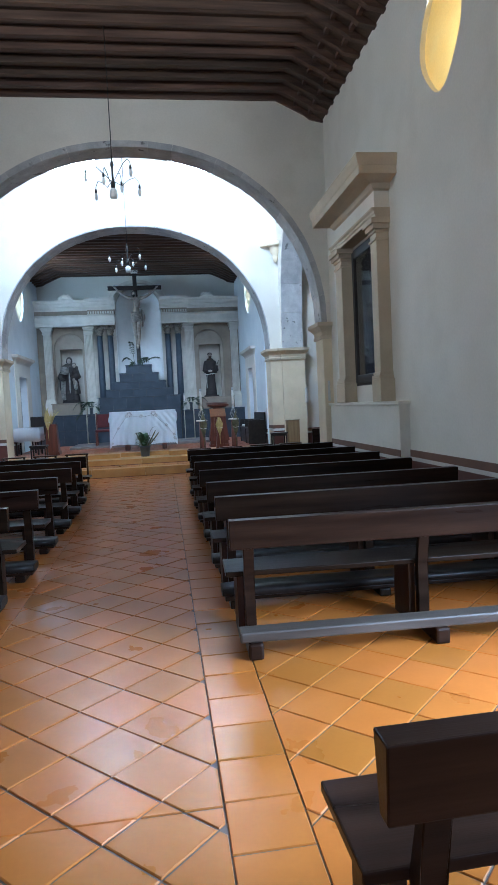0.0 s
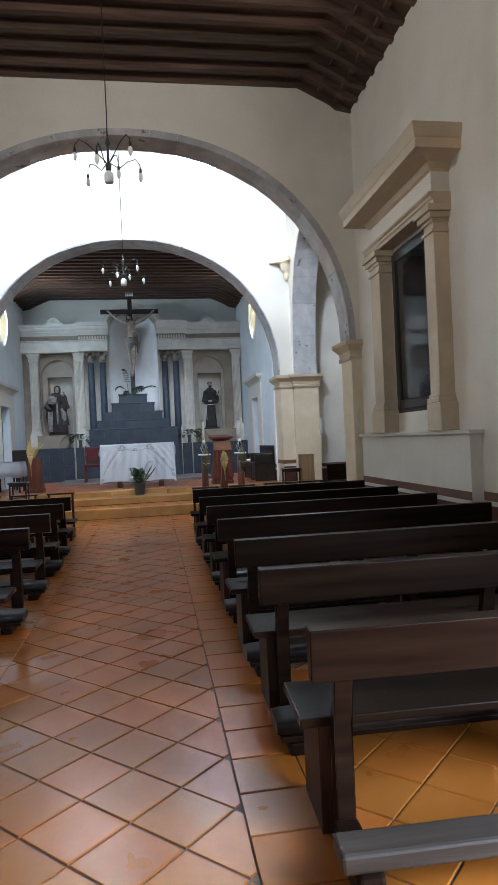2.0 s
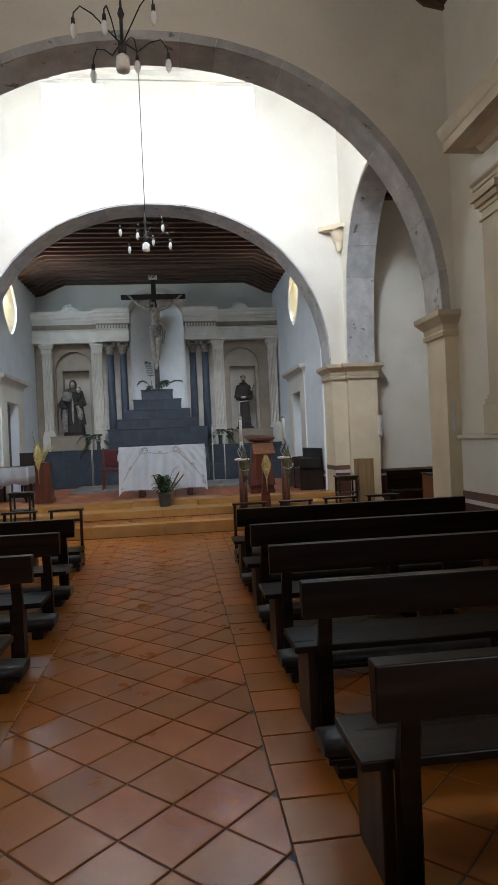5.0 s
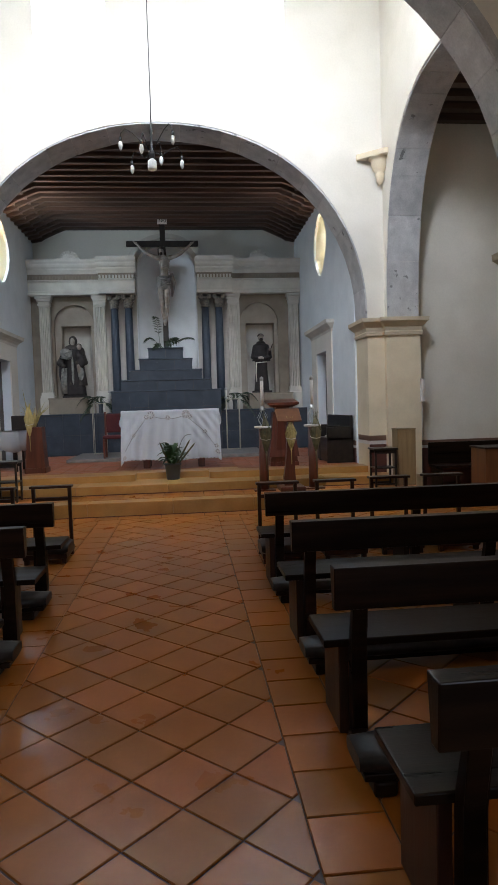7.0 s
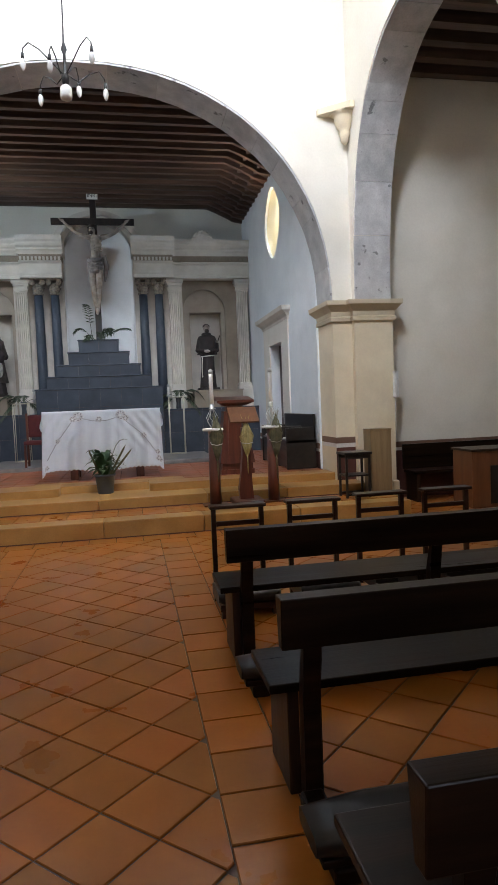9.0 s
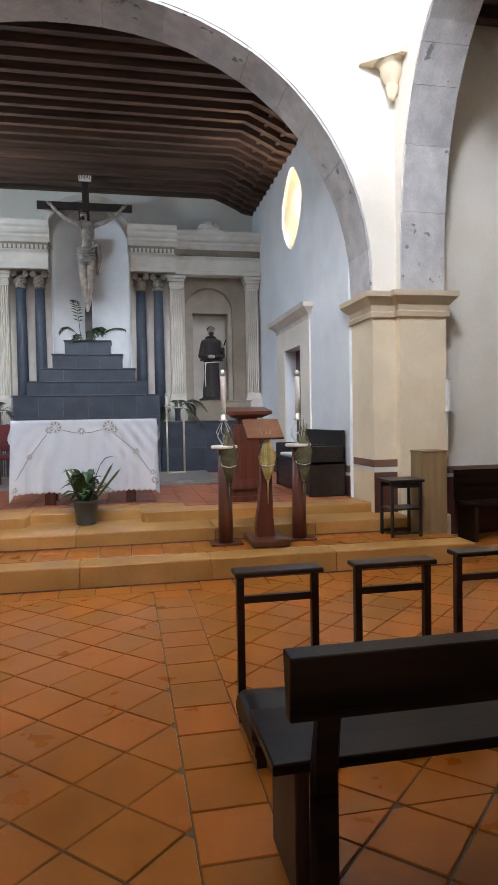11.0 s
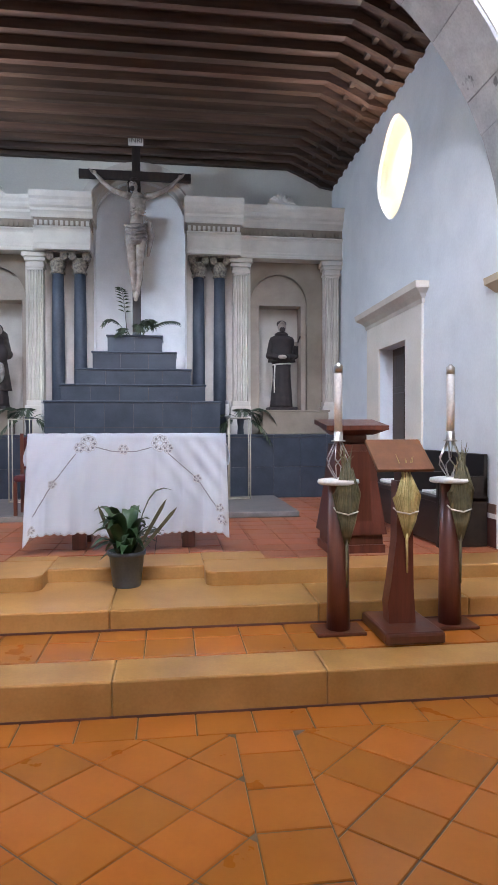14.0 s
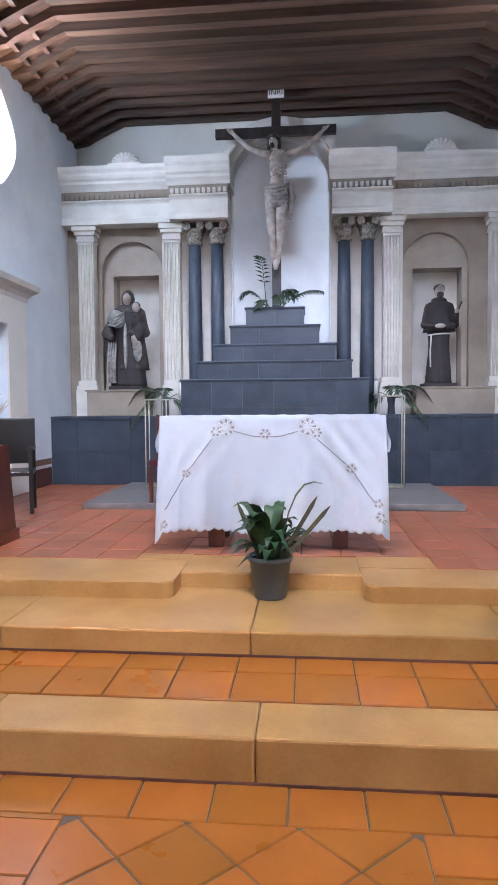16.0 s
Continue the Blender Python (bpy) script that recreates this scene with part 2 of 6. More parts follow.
def voussoirs(wall, axis, lo, hi, c, half, zs, rise, n, count, seed, ring=0.0):
    """Thin stone linings of an arch's soffit, one for each stone."""
    rnd = random.Random(seed)
    curve = arch_curve(c, half, zs, rise, n, 160)
    cuts = [0] + [round(160 * (i + rnd.uniform(-0.22, 0.22)) / count) for i in range(1, count)] + [160]
    for a, b in zip(cuts, cuts[1:]):
        ids = sorted({a, b, *range(a, b, 5)})
        outer = [curve[i] for i in ids]
        t = 0.022 + rnd.uniform(0, 0.008)
        inner = [(c + (p[0] - c) * (1 - t / half), zs + (p[1] - zs) * (1 - t / rise)) for p in outer]
        gap = 0.004
        inner[0] = (inner[0][0], inner[0][1])
        bm = prism(bmesh.new(), outer + inner[::-1], axis, lo + 0.005 + rnd.uniform(0, 0.012), hi - 0.005 - rnd.uniform(0, 0.012))
        if ring:
            face = [(c + (p[0] - c) * (1 + ring / half), zs + (p[1] - zs) * (1 + ring / rise)) for p in outer]
            prism(bm, face + inner[::-1], axis, lo - 0.006 - rnd.uniform(0, 0.004), lo + 0.006)
        bmesh.ops.scale(bm, vec=(0.992,) * 3, verts=bm.verts, space=Matrix.Translation(-sum((v.co for v in bm.verts), Vector()) / len(bm.verts)))
        part("stone", bm, M["stone"], wall)


# ---- structure ----
NX0, NX1 = -3.80, 3.0          # nave side walls
NY0, NY1 = -3.0, 10.8          # entrance wall, arch wall
ZS = 2.87                      # springing of the arches

# nave arch wall, crossing east wall
w = arch_wall("wall_nave_arch", "y", 10.72, 11.2, -4.9, 3.6, 7.05, CN, 3.22, ZS, 3.0, 2.13, M["plaster"], "white plastered wall with a wide round arch")
voussoirs(w, "y", 10.72, 11.2, CN, 3.22, ZS, 3.0, 2.13, 19, 3, 0.075)
EY0, EY1 = 15.60, 16.27
w = structure("wall_chancel_arch", prism(bmesh.new(), [(-4.9, 0), (-4.9, 7.05), (3.6, 7.05), (3.6, 0), (CM + 3.26, 0)] + arch_curve(CM, 3.26, ZS, 3.09, 2.15) + [(CM - 3.26, 0)], "y", EY0, EY1), M["plaster"], "white plastered wall with a wide stone-lined arch", "wall")
voussoirs(w, "y", EY0, EY1, CM, 3.26, ZS, 3.09, 2.15, 19, 8)
WIN = [(-2.36, -1.27), (0.42, 1.50)]
structure("wall_clerestory_east", boxes((-4.9, WIN[0][0], EY0, EY1, 7.05, 9.2), (WIN[0][1], WIN[1][0], EY0, EY1, 7.05, 9.2), (WIN[1][1], 3.6, EY0, EY1, 7.05, 9.2),
          (WIN[0][0], WIN[0][1], EY0, EY1, 8.12, 9.2), (WIN[1][0], WIN[1][1], EY0, EY1, 8.12, 9.2)), M["plaster"], "white plastered upper wall with two window openings", "wall")
structure("wall_clerestory_west", boxes((-4.9, WIN[0][0], 10.8, 11.2, 7.05, 9.2), (WIN[0][1], WIN[1][0], 10.8, 11.2, 7.05, 9.2), (WIN[1][1], 3.6, 10.8, 11.2, 7.05, 9.2),
          (WIN[0][0], WIN[0][1], 10.8, 11.2, 8.12, 9.2), (WIN[1][0], WIN[1][1], 10.8, 11.2, 8.12, 9.2)), M["plaster"], "white plastered upper wall with two window openings", "wall")
for k, (a, b) in enumerate(WIN):
    win = structure("window_%d" % (k + 1), boxes((a, a + 0.05, EY1 - 0.12, EY1 - 0.06, 7.05, 8.12), (b - 0.05, b, EY1 - 0.12, EY1 - 0.06, 7.05, 8.12), (a + 0.05, b - 0.05, EY1 - 0.12, EY1 - 0.06, 7.05, 7.1), (a + 0.05, b - 0.05, EY1 - 0.12, EY1 - 0.06, 8.07, 8.12)), M["white_line"], "bright clerestory window in a deep reveal", "window")
# side arches of the crossing and the side chapels
for side, (x0, x1, xo) in {"south": (3.05, 3.6, 6.6), "north": (-4.58, -4.03, -7.56)}.items():
    w = arch_wall("wall_crossing_" + side, "x", x0, x1, 11.2, 15.72, 9.2, 13.44, 2.06, ZS, 3.08, 2.6, M["plaster"], "white crossing wall with a grey stone arch")
    voussoirs(w, "x", x0, x1, 13.44, 2.06, ZS, 3.08, 2.6, 15, 11)
    s = 1 if side == "south" else -1
    a, b = sorted((xo, xo + 0.4 * s))
    structure("wall_chapel_" + side, boxes((a, b, 10.8, 16.2, 0, 6.4)), M["plaster"], "plain limewashed chapel wall", "wall")
    a, b = sorted((x1 if s > 0 else x0, xo))
    structure("wall_chapel_east_" + side, boxes((a, b, 15.75, 16.15, 0, 6.4)), M["plaster"], "plain limewashed chapel end wall", "wall")
    structure("wall_chapel_west_" + side, boxes((a, b, 10.75, 11.15, 0, 6.4)), M["plaster"], "plain limewashed chapel end wall", "wall")
    bm = boxes((a, b, 11.15, 15.75, 6.15, 6.3))
    for i in range(12):
        y = 11.3 + i * 0.38
        box(bm, a, b, y, y + 0.14, 6.0, 6.15)
    structure("ceiling_chapel_" + side, bm, M["ceiling"], "dark timber chapel ceiling", "ceiling")
# crossing vault
bm = bmesh.new()
lv = [(-4.95, 3.65, 11.0, 16.3, 9.2), (-4.4, 3.1, 11.25, 15.7, 9.5), (-3.2, 1.9, 12.0, 15.0, 10.1), (-1.6, 0.3, 13.0, 14.0, 10.35)]
rings = [[bm.verts.new(p) for p in ((x0, y0, z), (x1, y0, z), (x1, y1, z), (x0, y1, z))] for x0, x1, y0, y1, z in lv]
for p, q in zip(rings, rings[1:]):
    for i in range(4):
        bm.faces.new((p[i], p[(i + 1) % 4], q[(i + 1) % 4], q[i]))
bm.faces.new(rings[-1])
structure("ceiling_crossing", bm, M["plaster"], "white plastered cloister vault over the crossing", "ceiling")
LEDGE = [(0, 0), (0.05, 0.0), (0.07, 0.06), (0.14, 0.12), (0.16, 0.2), (0, 0.22)]
bm = prism(bmesh.new(), [(EY0 - o, 8.2 + z) for o, z in LEDGE], "x", -4.03, 3.05)
prism(bm, [(3.05 - o, 8.2 + z) for o, z in LEDGE], "y", 11.2, EY0)
prism(bm, [(-4.03 + o, 8.2 + z) for o, z in LEDGE], "y", 11.2, EY0)
structure("trim_crossing_ledge", bm, M["plaster"], "white moulded ledge below the vault", "cornice")

# nave walls: the south one with a side doorway, a shrine recess and an oval light
SH = (8.05, 9.35, 1.70, 3.75)


def pierced(axis, lo, hi, a0, a1, z0, z1, holes):
    """Wall panels round rectangular holes (a0, a1, z0, z1), which follow one another along the wall."""
    bm = bmesh.new()
    def put(p0, p1, q0, q1):
        if p1 - p0 > 1e-4 and q1 - q0 > 1e-4:
            box(bm, *((lo, hi, p0, p1) if axis == "x" else (p0, p1, lo, hi)), q0, q1)
    at = a0
    for h0, h1, y0, y1 in sorted(holes):
        put(at, h0, z0, z1)
        put(h0, h1, z0, y0)
        put(h0, h1, y1, z1)
        at = h1
    put(at, a1, z0, z1)
    return bm


OV_N = (5.47, 6.93, 4.47, 5.93)     # square holes that take the oval lights
structure("wall_nave_south", pierced("x", NX1, NX1 + 0.6, NY0, 10.8, 0, 6.9, [(0.2, 2.6, 0.0, 2.7), OV_N, SH]), M["plaster"], "tall cream-white plastered nave wall", "wall")
structure("wall_nave_north", pierced("x", NX0 - 0.6, NX0, NY0, 10.8, 0, 6.9, [OV_N]), M["plaster"], "tall cream-white plastered nave wall", "wall")
structure("wall_entrance", pierced("y", NY0 - 0.5, NY0, NX0 - 0.6, NX1 + 0.6, 0, 6.9, [(CN - 1.1, CN + 1.1, 0.0, 3.2)]), M["plaster"], "plain entrance wall with an open doorway", "wall")
# chancel walls
QX0, QX1, QY1 = -3.98, 2.72, 22.05


def pierced_rows(axis, lo, hi, a0, a1, rows):
    """Bands of pierced wall one above the other: (z0, z1, holes)."""
    bm = bmesh.new()
    for z0, z1, holes in rows:
        at = a0
        for h0, h1 in sorted(holes):
            box(bm, *((lo, hi, at, h0) if axis == "x" else (at, h0, lo, hi)), z0, z1)
            at = h1
        box(bm, *((lo, hi, at, a1) if axis == "x" else (at, a1, lo, hi)), z0, z1)
    return bm


def chancel_rows(door, oval):
    return [(0, 2.605, [(door, door + 0.99)]), (2.605, 4.17, []), (4.17, 5.63, [(oval - 0.73, oval + 0.73)]), (5.63, 6.6, [])]


DOORS, OVALS = {1: 18.42, -1: 18.46}, {1: 18.92, -1: 19.22}
structure("wall_chancel_south", pierced_rows("x", QX1, QX1 + 0.5, EY1, QY1 + 0.4, chancel_rows(DOORS[1], OVALS[1])), M["plaster_blue"], "bluish-white plastered chancel wall", "wall")
structure("wall_chancel_north", pierced_rows("x", QX0 - 0.5, QX0, EY1, QY1 + 0.4, chancel_rows(DOORS[-1], OVALS[-1])), M["plaster_blue"], "bluish-white plastered chancel wall", "wall")
structure("wall_chancel_east", boxes((QX0, QX1, QY1, QY1 + 0.4, 0, 6.6)), M["plaster"], "white plastered wall behind the altarpiece", "wall")


# timber ceilings: flat middle, sloping sides, rafters across
def timber_ceiling(name, x0, x1, y0, y1, z_flat, z_side, run, step):
    bm = bmesh.new()
    t = 0.06
    sec = [(x0 - 0.05, z_side), (x0 + run, z_flat), (x1 - run, z_flat), (x1 + 0.05, z_side), (x1 + 0.05, z_side + t + 0.3), (x1 - run, z_flat + t), (x0 + run, z_flat + t), (x0 - 0.05, z_side + t + 0.3)]
    prism(bm, sec, "y", y0, y1)
    n = int((y1 - y0) / step)
    for i in range(n):
        y = y0 + 0.08 + (y1 - y0 - 0.2) * i / max(1, n - 1)
        d = 0.11
        low = [(x0 + 0.001, z_side - 0.02), (x0 + run * 0.30, z_side + (z_flat - z_side) * 0.1 - 0.02), (x0 + run * 0.42, z_side + (z_flat - z_side) * 0.45 - d * 0.9), (x0 + run * 0.8, z_side + (z_flat - z_side) * 0.62 - 0.03), (x0 + run + 0.03, z_flat - d)]
        right = [(x0 + x1 - p[0], p[1]) for p in low[::-1]]
        top = [(x1 - 0.001, z_side + 0.01), (x1 - run, z_flat + 0.01), (x0 + run, z_flat + 0.01), (x0 + 0.001, z_side + 0.01)]
        prism(bm, low + right + top, "y", y, y + 0.09)
    for k in (0.3, 0.62):
        for s in (0, 1):
            x = x0 + run * k if not s else x1 - run * k
            z = z_side + (z_flat - z_side) * k
            box(bm, x - 0.03, x + 0.03, y0, y1, z - 0.03, z + 0.03)
    return structure(name, bm, M["ceiling"], "dark stained timber ceiling with close-set rafters", "ceiling")


timber_ceiling("ceiling_nave", NX0, NX1, NY0, 10.8, 6.72, 6.28, 0.78, 0.33)
timber_ceiling("ceiling_chancel", QX0, QX1, EY1, QY1, 6.19, 5.78, 0.80, 0.30)

# ground floor and raised platforms
structure("floor", boxes((NX0 - 0.6, NX1 + 0.6, NY0 - 0.5, 10.78, -0.25, -0.006), (-8.2, 7.0, 10.78, 17.0, -0.25, -0.006)), M["grout"], "worn terracotta tile floor with dark joints", "floor")
structure("ground", boxes((-60, 60, -60, 80, -0.4, -0.26)), M["grout"], "bare ground outside the church", "ground")
bm = boxes((-4.7, 3.27, 14.63, 15.25, -0.02, 0.186))
structure("floor_terrace", bm, M["grout"], "low terrace between the steps", "floor")
bm = boxes((QX0, QX1, 16.12, QY1, -0.02, 0.427))
structure("floor_chancel", bm, M["grout"], "raised chancel floor of red tiles", "floor")

# daylight in the openings
DAY = (0.74, 0.88, 1.0)
area_lamp("daylight_entrance", (CN, NY0 + 0.05, 1.7), (CN, 3, 0.8), 2.1, 3.0, 14, DAY)
area_lamp("daylight_side_door", (NX1 + 0.1, 1.4, 1.5), (1.2, 2.1, 0.0), 2.2, 2.4, 162, (0.76, 0.89, 1.0), 130)
for a, b in WIN:
    area_lamp("daylight_clerestory", ((a + b) / 2, 10.95, 7.58), ((a + b) / 2, 17.0, 2.6), 1.05, 1.0, 106, (0.82, 0.92, 1.0), 125)
area_lamp("daylight_oval", (QX0 + 0.01, OVALS[-1], 5.37), (0, 19.2, 3.9), 0.42, 0.10, 36, (0.66, 0.87, 1.0))
area_lamp("daylight_oval", (QX1 - 0.01, OVALS[1], 5.37), (-1.5, 18.9, 3.9), 0.42, 0.10, 9, (0.50, 0.77, 1.0))
# warm lamps added to imitate light bounced off the oval sills onto the rafters
for x, tx, y, power in ((QX0 + 0.02, -3.0, OVALS[-1], 10), (QX1 - 0.02, 1.9, OVALS[1], 4)):
    area_lamp("added_sill_bounce", (x, y, 4.55), (tx, y, 6.1), 0.7, 0.12, power, (1.0, 0.72, 0.45), 100)
for x, tx in ((NX1 - 0.01, -2.0), (NX0 + 0.01, 1.0)):
    area_lamp("daylight_oval", (x, 6.2, 5.64), (tx, 7.6, 6.0), 0.36, 0.10, 26, (1.0, 0.93, 0.80), 130)

# steps
step = tagged(new("altar_step"), "polished ochre stone step with rounded nosing", "step", "altar steps", "structure")
JX = [-4.7, -2.9, -1.66, -0.47, 0.68, 1.85, 3.28]
for a, b in zip(JX, JX[1:]):
    part("slab", boxes((a + 0.001, b - 0.001, 14.32, 14.64, -0.01, 0.195), bevel=0.012), M["ochre"], step)
step = tagged(new("altar_step"), "polished ochre stone step with rounded nosing", "step", "altar steps", "structure")
JX = [-4.35, -3.1, -1.95, -0.56, 0.83, 1.9, 3.03]
for a, b in zip(JX, JX[1:]):
    part("slab", boxes((a + 0.001, b - 0.001, 15.145, 15.97, 0.0, 0.333), bevel=0.012), M["ochre"], step)
step = tagged(new("altar_step"), "polished ochre stone step with a recess before the altar", "step", "altar steps", "structure")


def rounded(x0, x1, y0, y1, r, corners):
    """A rectangle whose named corners (0 to 3 from x0 y0) are rounded."""
    out = []
    for k, (cx, cy, a) in enumerate(((x0 + r, y0 + r, 180), (x1 - r, y0 + r, 270), (x1 - r, y1 - r, 0), (x0 + r, y1 - r, 90))):
        if k in corners:
            out += [(cx + r * math.cos(radians(a + 15 * i)), cy + r * math.sin(radians(a + 15 * i))) for i in range(7)]
        else:
            out.append(((x0, y0), (x1, y0), (x1, y1), (x0, y1))[k])
    return out


for x0, x1, y0, y1, cs in ((-4.1, -1.10, 15.69, 16.30, (1,)), (0.10, 2.78, 15.69, 16.15, (0,)), (-1.10, 0.10, 15.96, 16.45, ())):
    bm = prism(bmesh.new(), rounded(x0, x1, y0, y1, 0.09, cs), "z", 0.32 if cs else 0.315, 0.437)
    es = [e for e in bm.edges if all(abs(v.co.z - 0.437) < 1e-4 for v in e.verts)]
    bmesh.ops.bevel(bm, geom=es, offset=0.014, segments=2, affect="EDGES", profile=0.5)
    part("slab", bm, M["ochre"], step)
part("slab", boxes((-1.5, -1.10, 16.30, 16.47, 0.30, 0.4365)), M["ochre"], step)
part("slab", boxes((0.10, 0.62, 16.15, 16.47, 0.30, 0.4365)), M["ochre"], step)

# thin dark strips along the foot of the two lower risers
for y, z in ((14.314, 0.0), (15.139, 0.198)):
    structure("trim_step_joint", boxes((-4.35, 3.03, y, y + 0.012, z - 0.004, z + 0.012)), M["dado"], "thin dark strip along the foot of the step", "joint")

# imposts and painted pier shafts
IMP = [(0, 0), (0.03, 0.0), (0.035, 0.05), (0.02, 0.07), (0.03, 0.13), (0.09, 0.2), (0.11, 0.22), (0.115, 0.28), (0, 0.29)]


def impost(name, x0, x1, y0, y1, z):
    """A moulded band round a pier."""
    bm = bmesh.new()
    rows = []
    for o, dz in IMP:
        rows.append([bm.verts.new((x, y, z + dz)) for x, y in ((x0 - o, y0 - o), (x1 + o, y0 - o), (x1 + o, y1 + o), (x0 - o, y1 + o))])
    for p, q in zip(rows, rows[1:]):
        for i in range(4):
            bm.faces.new((p[i], p[(i + 1) % 4], q[(i + 1) % 4], q[i]))
    bm.faces.new(rows[0][::-1]), bm.faces.new(rows[-1])
    return structure(name, bm, M["cream_trim"], "ochre moulded impost on a pier", "capital")


for s in (1, -1):
    def mx(a, b):
        p, q = (CX + a, CX + b) if s > 0 else (2 * CM - CX - b, 2 * CM - CX - a)
        return p, q
    for nm, a, b, y0, y1 in (("chancel_pier", 3.415, 3.73, EY0 - 0.006, EY1 + 0.004), ("crossing_pier", 3.70, 4.27, 15.49, 15.90), ("nave_pier", 3.505, 3.72, 10.71, 11.21), ("nave_pier_side", 3.70, 4.27, 11.0, 11.39)):
        x0, x1 = mx(a, b)
        structure("trim_" + nm, boxes((x0, x1, y0, y1, 0, 2.58)), M["cream"], "cream limewashed pier shaft", "pier")
        impost("trim_impost", x0, x1, y0, y1, 2.58)
    # dado bands on the pier
    x0, x1 = mx(3.42, 3.725)
    structure("trim_pier_band", boxes((x0 - 0.004, x1, EY0 - 0.012, EY1 - 0.02, 0.3, 0.80)), M["dado"], "oxblood painted pier base", "dado")
    structure("trim_pier_line", boxes((x0 - 0.006, x1, EY0 - 0.014, EY1 - 0.02, 0.80, 0.86)), M["white_line"], "white painted line", "dado")
    structure("trim_pier_line", boxes((x0 - 0.008, x1, EY0 - 0.016, EY1 - 0.02, 0.86, 0.945)), M["brown_line"], "brown painted line", "dado")
    # corbel in the corner of the crossing
    x = CM + s * 3.53
    bm = bmesh.new()
    lathe(bm, [(0.015, 4.98), (0.05, 5.02), (0.07, 5.10), (0.075, 5.14), (0.06, 5.16), (0.10, 5.20), (0.13, 5.27), (0.135, 5.33), (0.15, 5.36), (0.20, 5.38)], x - s * 0.06, EY0 - 0.1, 20)
    prism(bm, [(x + s * 0.0, EY0), (x - s * 0.42, EY0), (x - s * 0.42, EY0 - 0.06), (x - s * 0.06, EY0 - 0.36), (x, EY0 - 0.36)], "z", 5.38, 5.46)
    tagged(part("corbel", bm, M["cream"]), "cream plaster corbel in the crossing corner", "corbel", "crossing corbels")

# ---- pews ----


def cushion(bm, x0, x1, y0, y1, z0, z1):
    """A long pad with a soft rounded section and drooping ends."""
    n, rows = 14, []
    for k in range(13):
        t = k / 12
        x = x0 + (x1 - x0) * t
        end = 0.80 if k in (0, 12) else 1.0
        cy, cz, ry, rz = (y0 + y1) / 2, (z0 + z1) / 2, (y1 - y0) / 2 * end, (z1 - z0) / 2 * end * (1 + 0.05 * math.sin(9 * t))
        ring = []
        for i in range(n):
            a = 2 * math.pi * i / n
            u, w = math.cos(a), math.sin(a)
            ring.append(bm.verts.new((x, cy + ry * math.copysign(abs(u) ** 0.5, u), cz + rz * math.copysign(abs(w) ** 0.5, w))))
        rows.append(ring)
    for p, q in zip(rows, rows[1:]):
        for i in range(n):
            bm.faces.new((p[i], p[(i + 1) % n], q[(i + 1) % n], q[i])).smooth = True
    bm.faces.new(rows[0][::-1]), bm.faces.new(rows[-1])
    return bm


def pew(at, length, padded=True):
    """A backed bench that faces the altar; its aisle end is at x = 0 and it runs along +x."""
    label = "dark varnished wooden pew with a padded black kneeler" if padded else "dark varnished wooden pew with a bare scuffed kneeling board"
    p = thing("pew", label, "pew", at, 0, "nave pews")
    posts = [0.115, length * 0.5, length - 0.115]
    bm = prism(bmesh.new(), [(-0.045, 0.60), (0.005, 0.60), (0.03, 0.785), (-0.055, 0.785)], "x", 0, length)
    bmesh.ops.bevel(bm, geom=bm.edges[:], offset=0.005, segments=2, affect="EDGES", profile=0.5)
    part("backrest", bm, M["pew"], p, "thick back board with a worn flat top")
    part("seat", boxes((-0.03, length + 0.03, 0.045, 0.405, 0.405, 0.44), bevel=0.006), M["pew"], p, "broad polished seat board")
    for x in posts:
        bm = prism(bmesh.new(), [(-0.005, 0), (0.065, 0), (0.055, 0.42), (0.0, 0.605), (-0.04, 0.605), (0.0, 0.42)], "x", x - 0.034, x + 0.034)
        bmesh.ops.bevel(bm, geom=bm.edges[:], offset=0.004, segments=1, affect="EDGES")
        part("back_post", bm, M["pew"], p)
        part("end_panel", boxes((x - 0.075, x - 0.03, 0.07, 0.37, 0.0, 0.405), bevel=0.005), M["pew_leg"], p, "brown plank leg")
    if padded:
        part("kneeler_board", boxes((0.02, length - 0.02, -0.40, -0.20, 0.06, 0.09), bevel=0.006), M["pew"], p)
        part("kneeler_pad", cushion(bmesh.new(), 0.0, length, -0.43, -0.18, 0.085, 0.165), M["padding"], p, "worn black vinyl kneeler pad")
        for x in posts:
            part("kneeler_foot", boxes((x - 0.06, x + 0.03, -0.41, -0.002, 0.0, 0.062), bevel=0.012), M["pew"], p)
    else:
        part("kneeler_board", boxes((0.02, length - 0.02, -0.30, -0.17, 0.10, 0.165), bevel=0.012), M["pew_bare"], p, "scuffed grey-brown kneeling board")
        for x in posts:
            part("kneeler_foot", boxes((x - 0.05, x + 0.04, -0.32, -0.002, 0.0, 0.102), bevel=0.016), M["pew"], p)
    return p


first = pew((0.37, 10.46, 0), 2.5)
for y, turn in ((4.86, -1.0), (5.84, 0.0), (6.99, 0.3), (8.10, 0.0), (9.19, 0.2)):
    copy_thing(first, pose(0.37, y, 0, 0, 0, turn))
bare = pew((0.37, 3.81, 0), 2.5, False)
bare.matrix_world = pose(0.37, 3.81, 0, 0, 0, -2.0)
copy_thing(bare, pose(0.42, 1.19, 0, 0, 0, 1.0))
for y, dx in ((2.75, 0.0), (3.9, 0.0), (5.03, 0.0), (6.12, 0.02), (7.24, 0.02), (8.33, 0.02), (9.42, 0.0), (10.43, -0.04)):
    copy_thing(first, pose(-1.24 + dx - 2.5, y, 0))

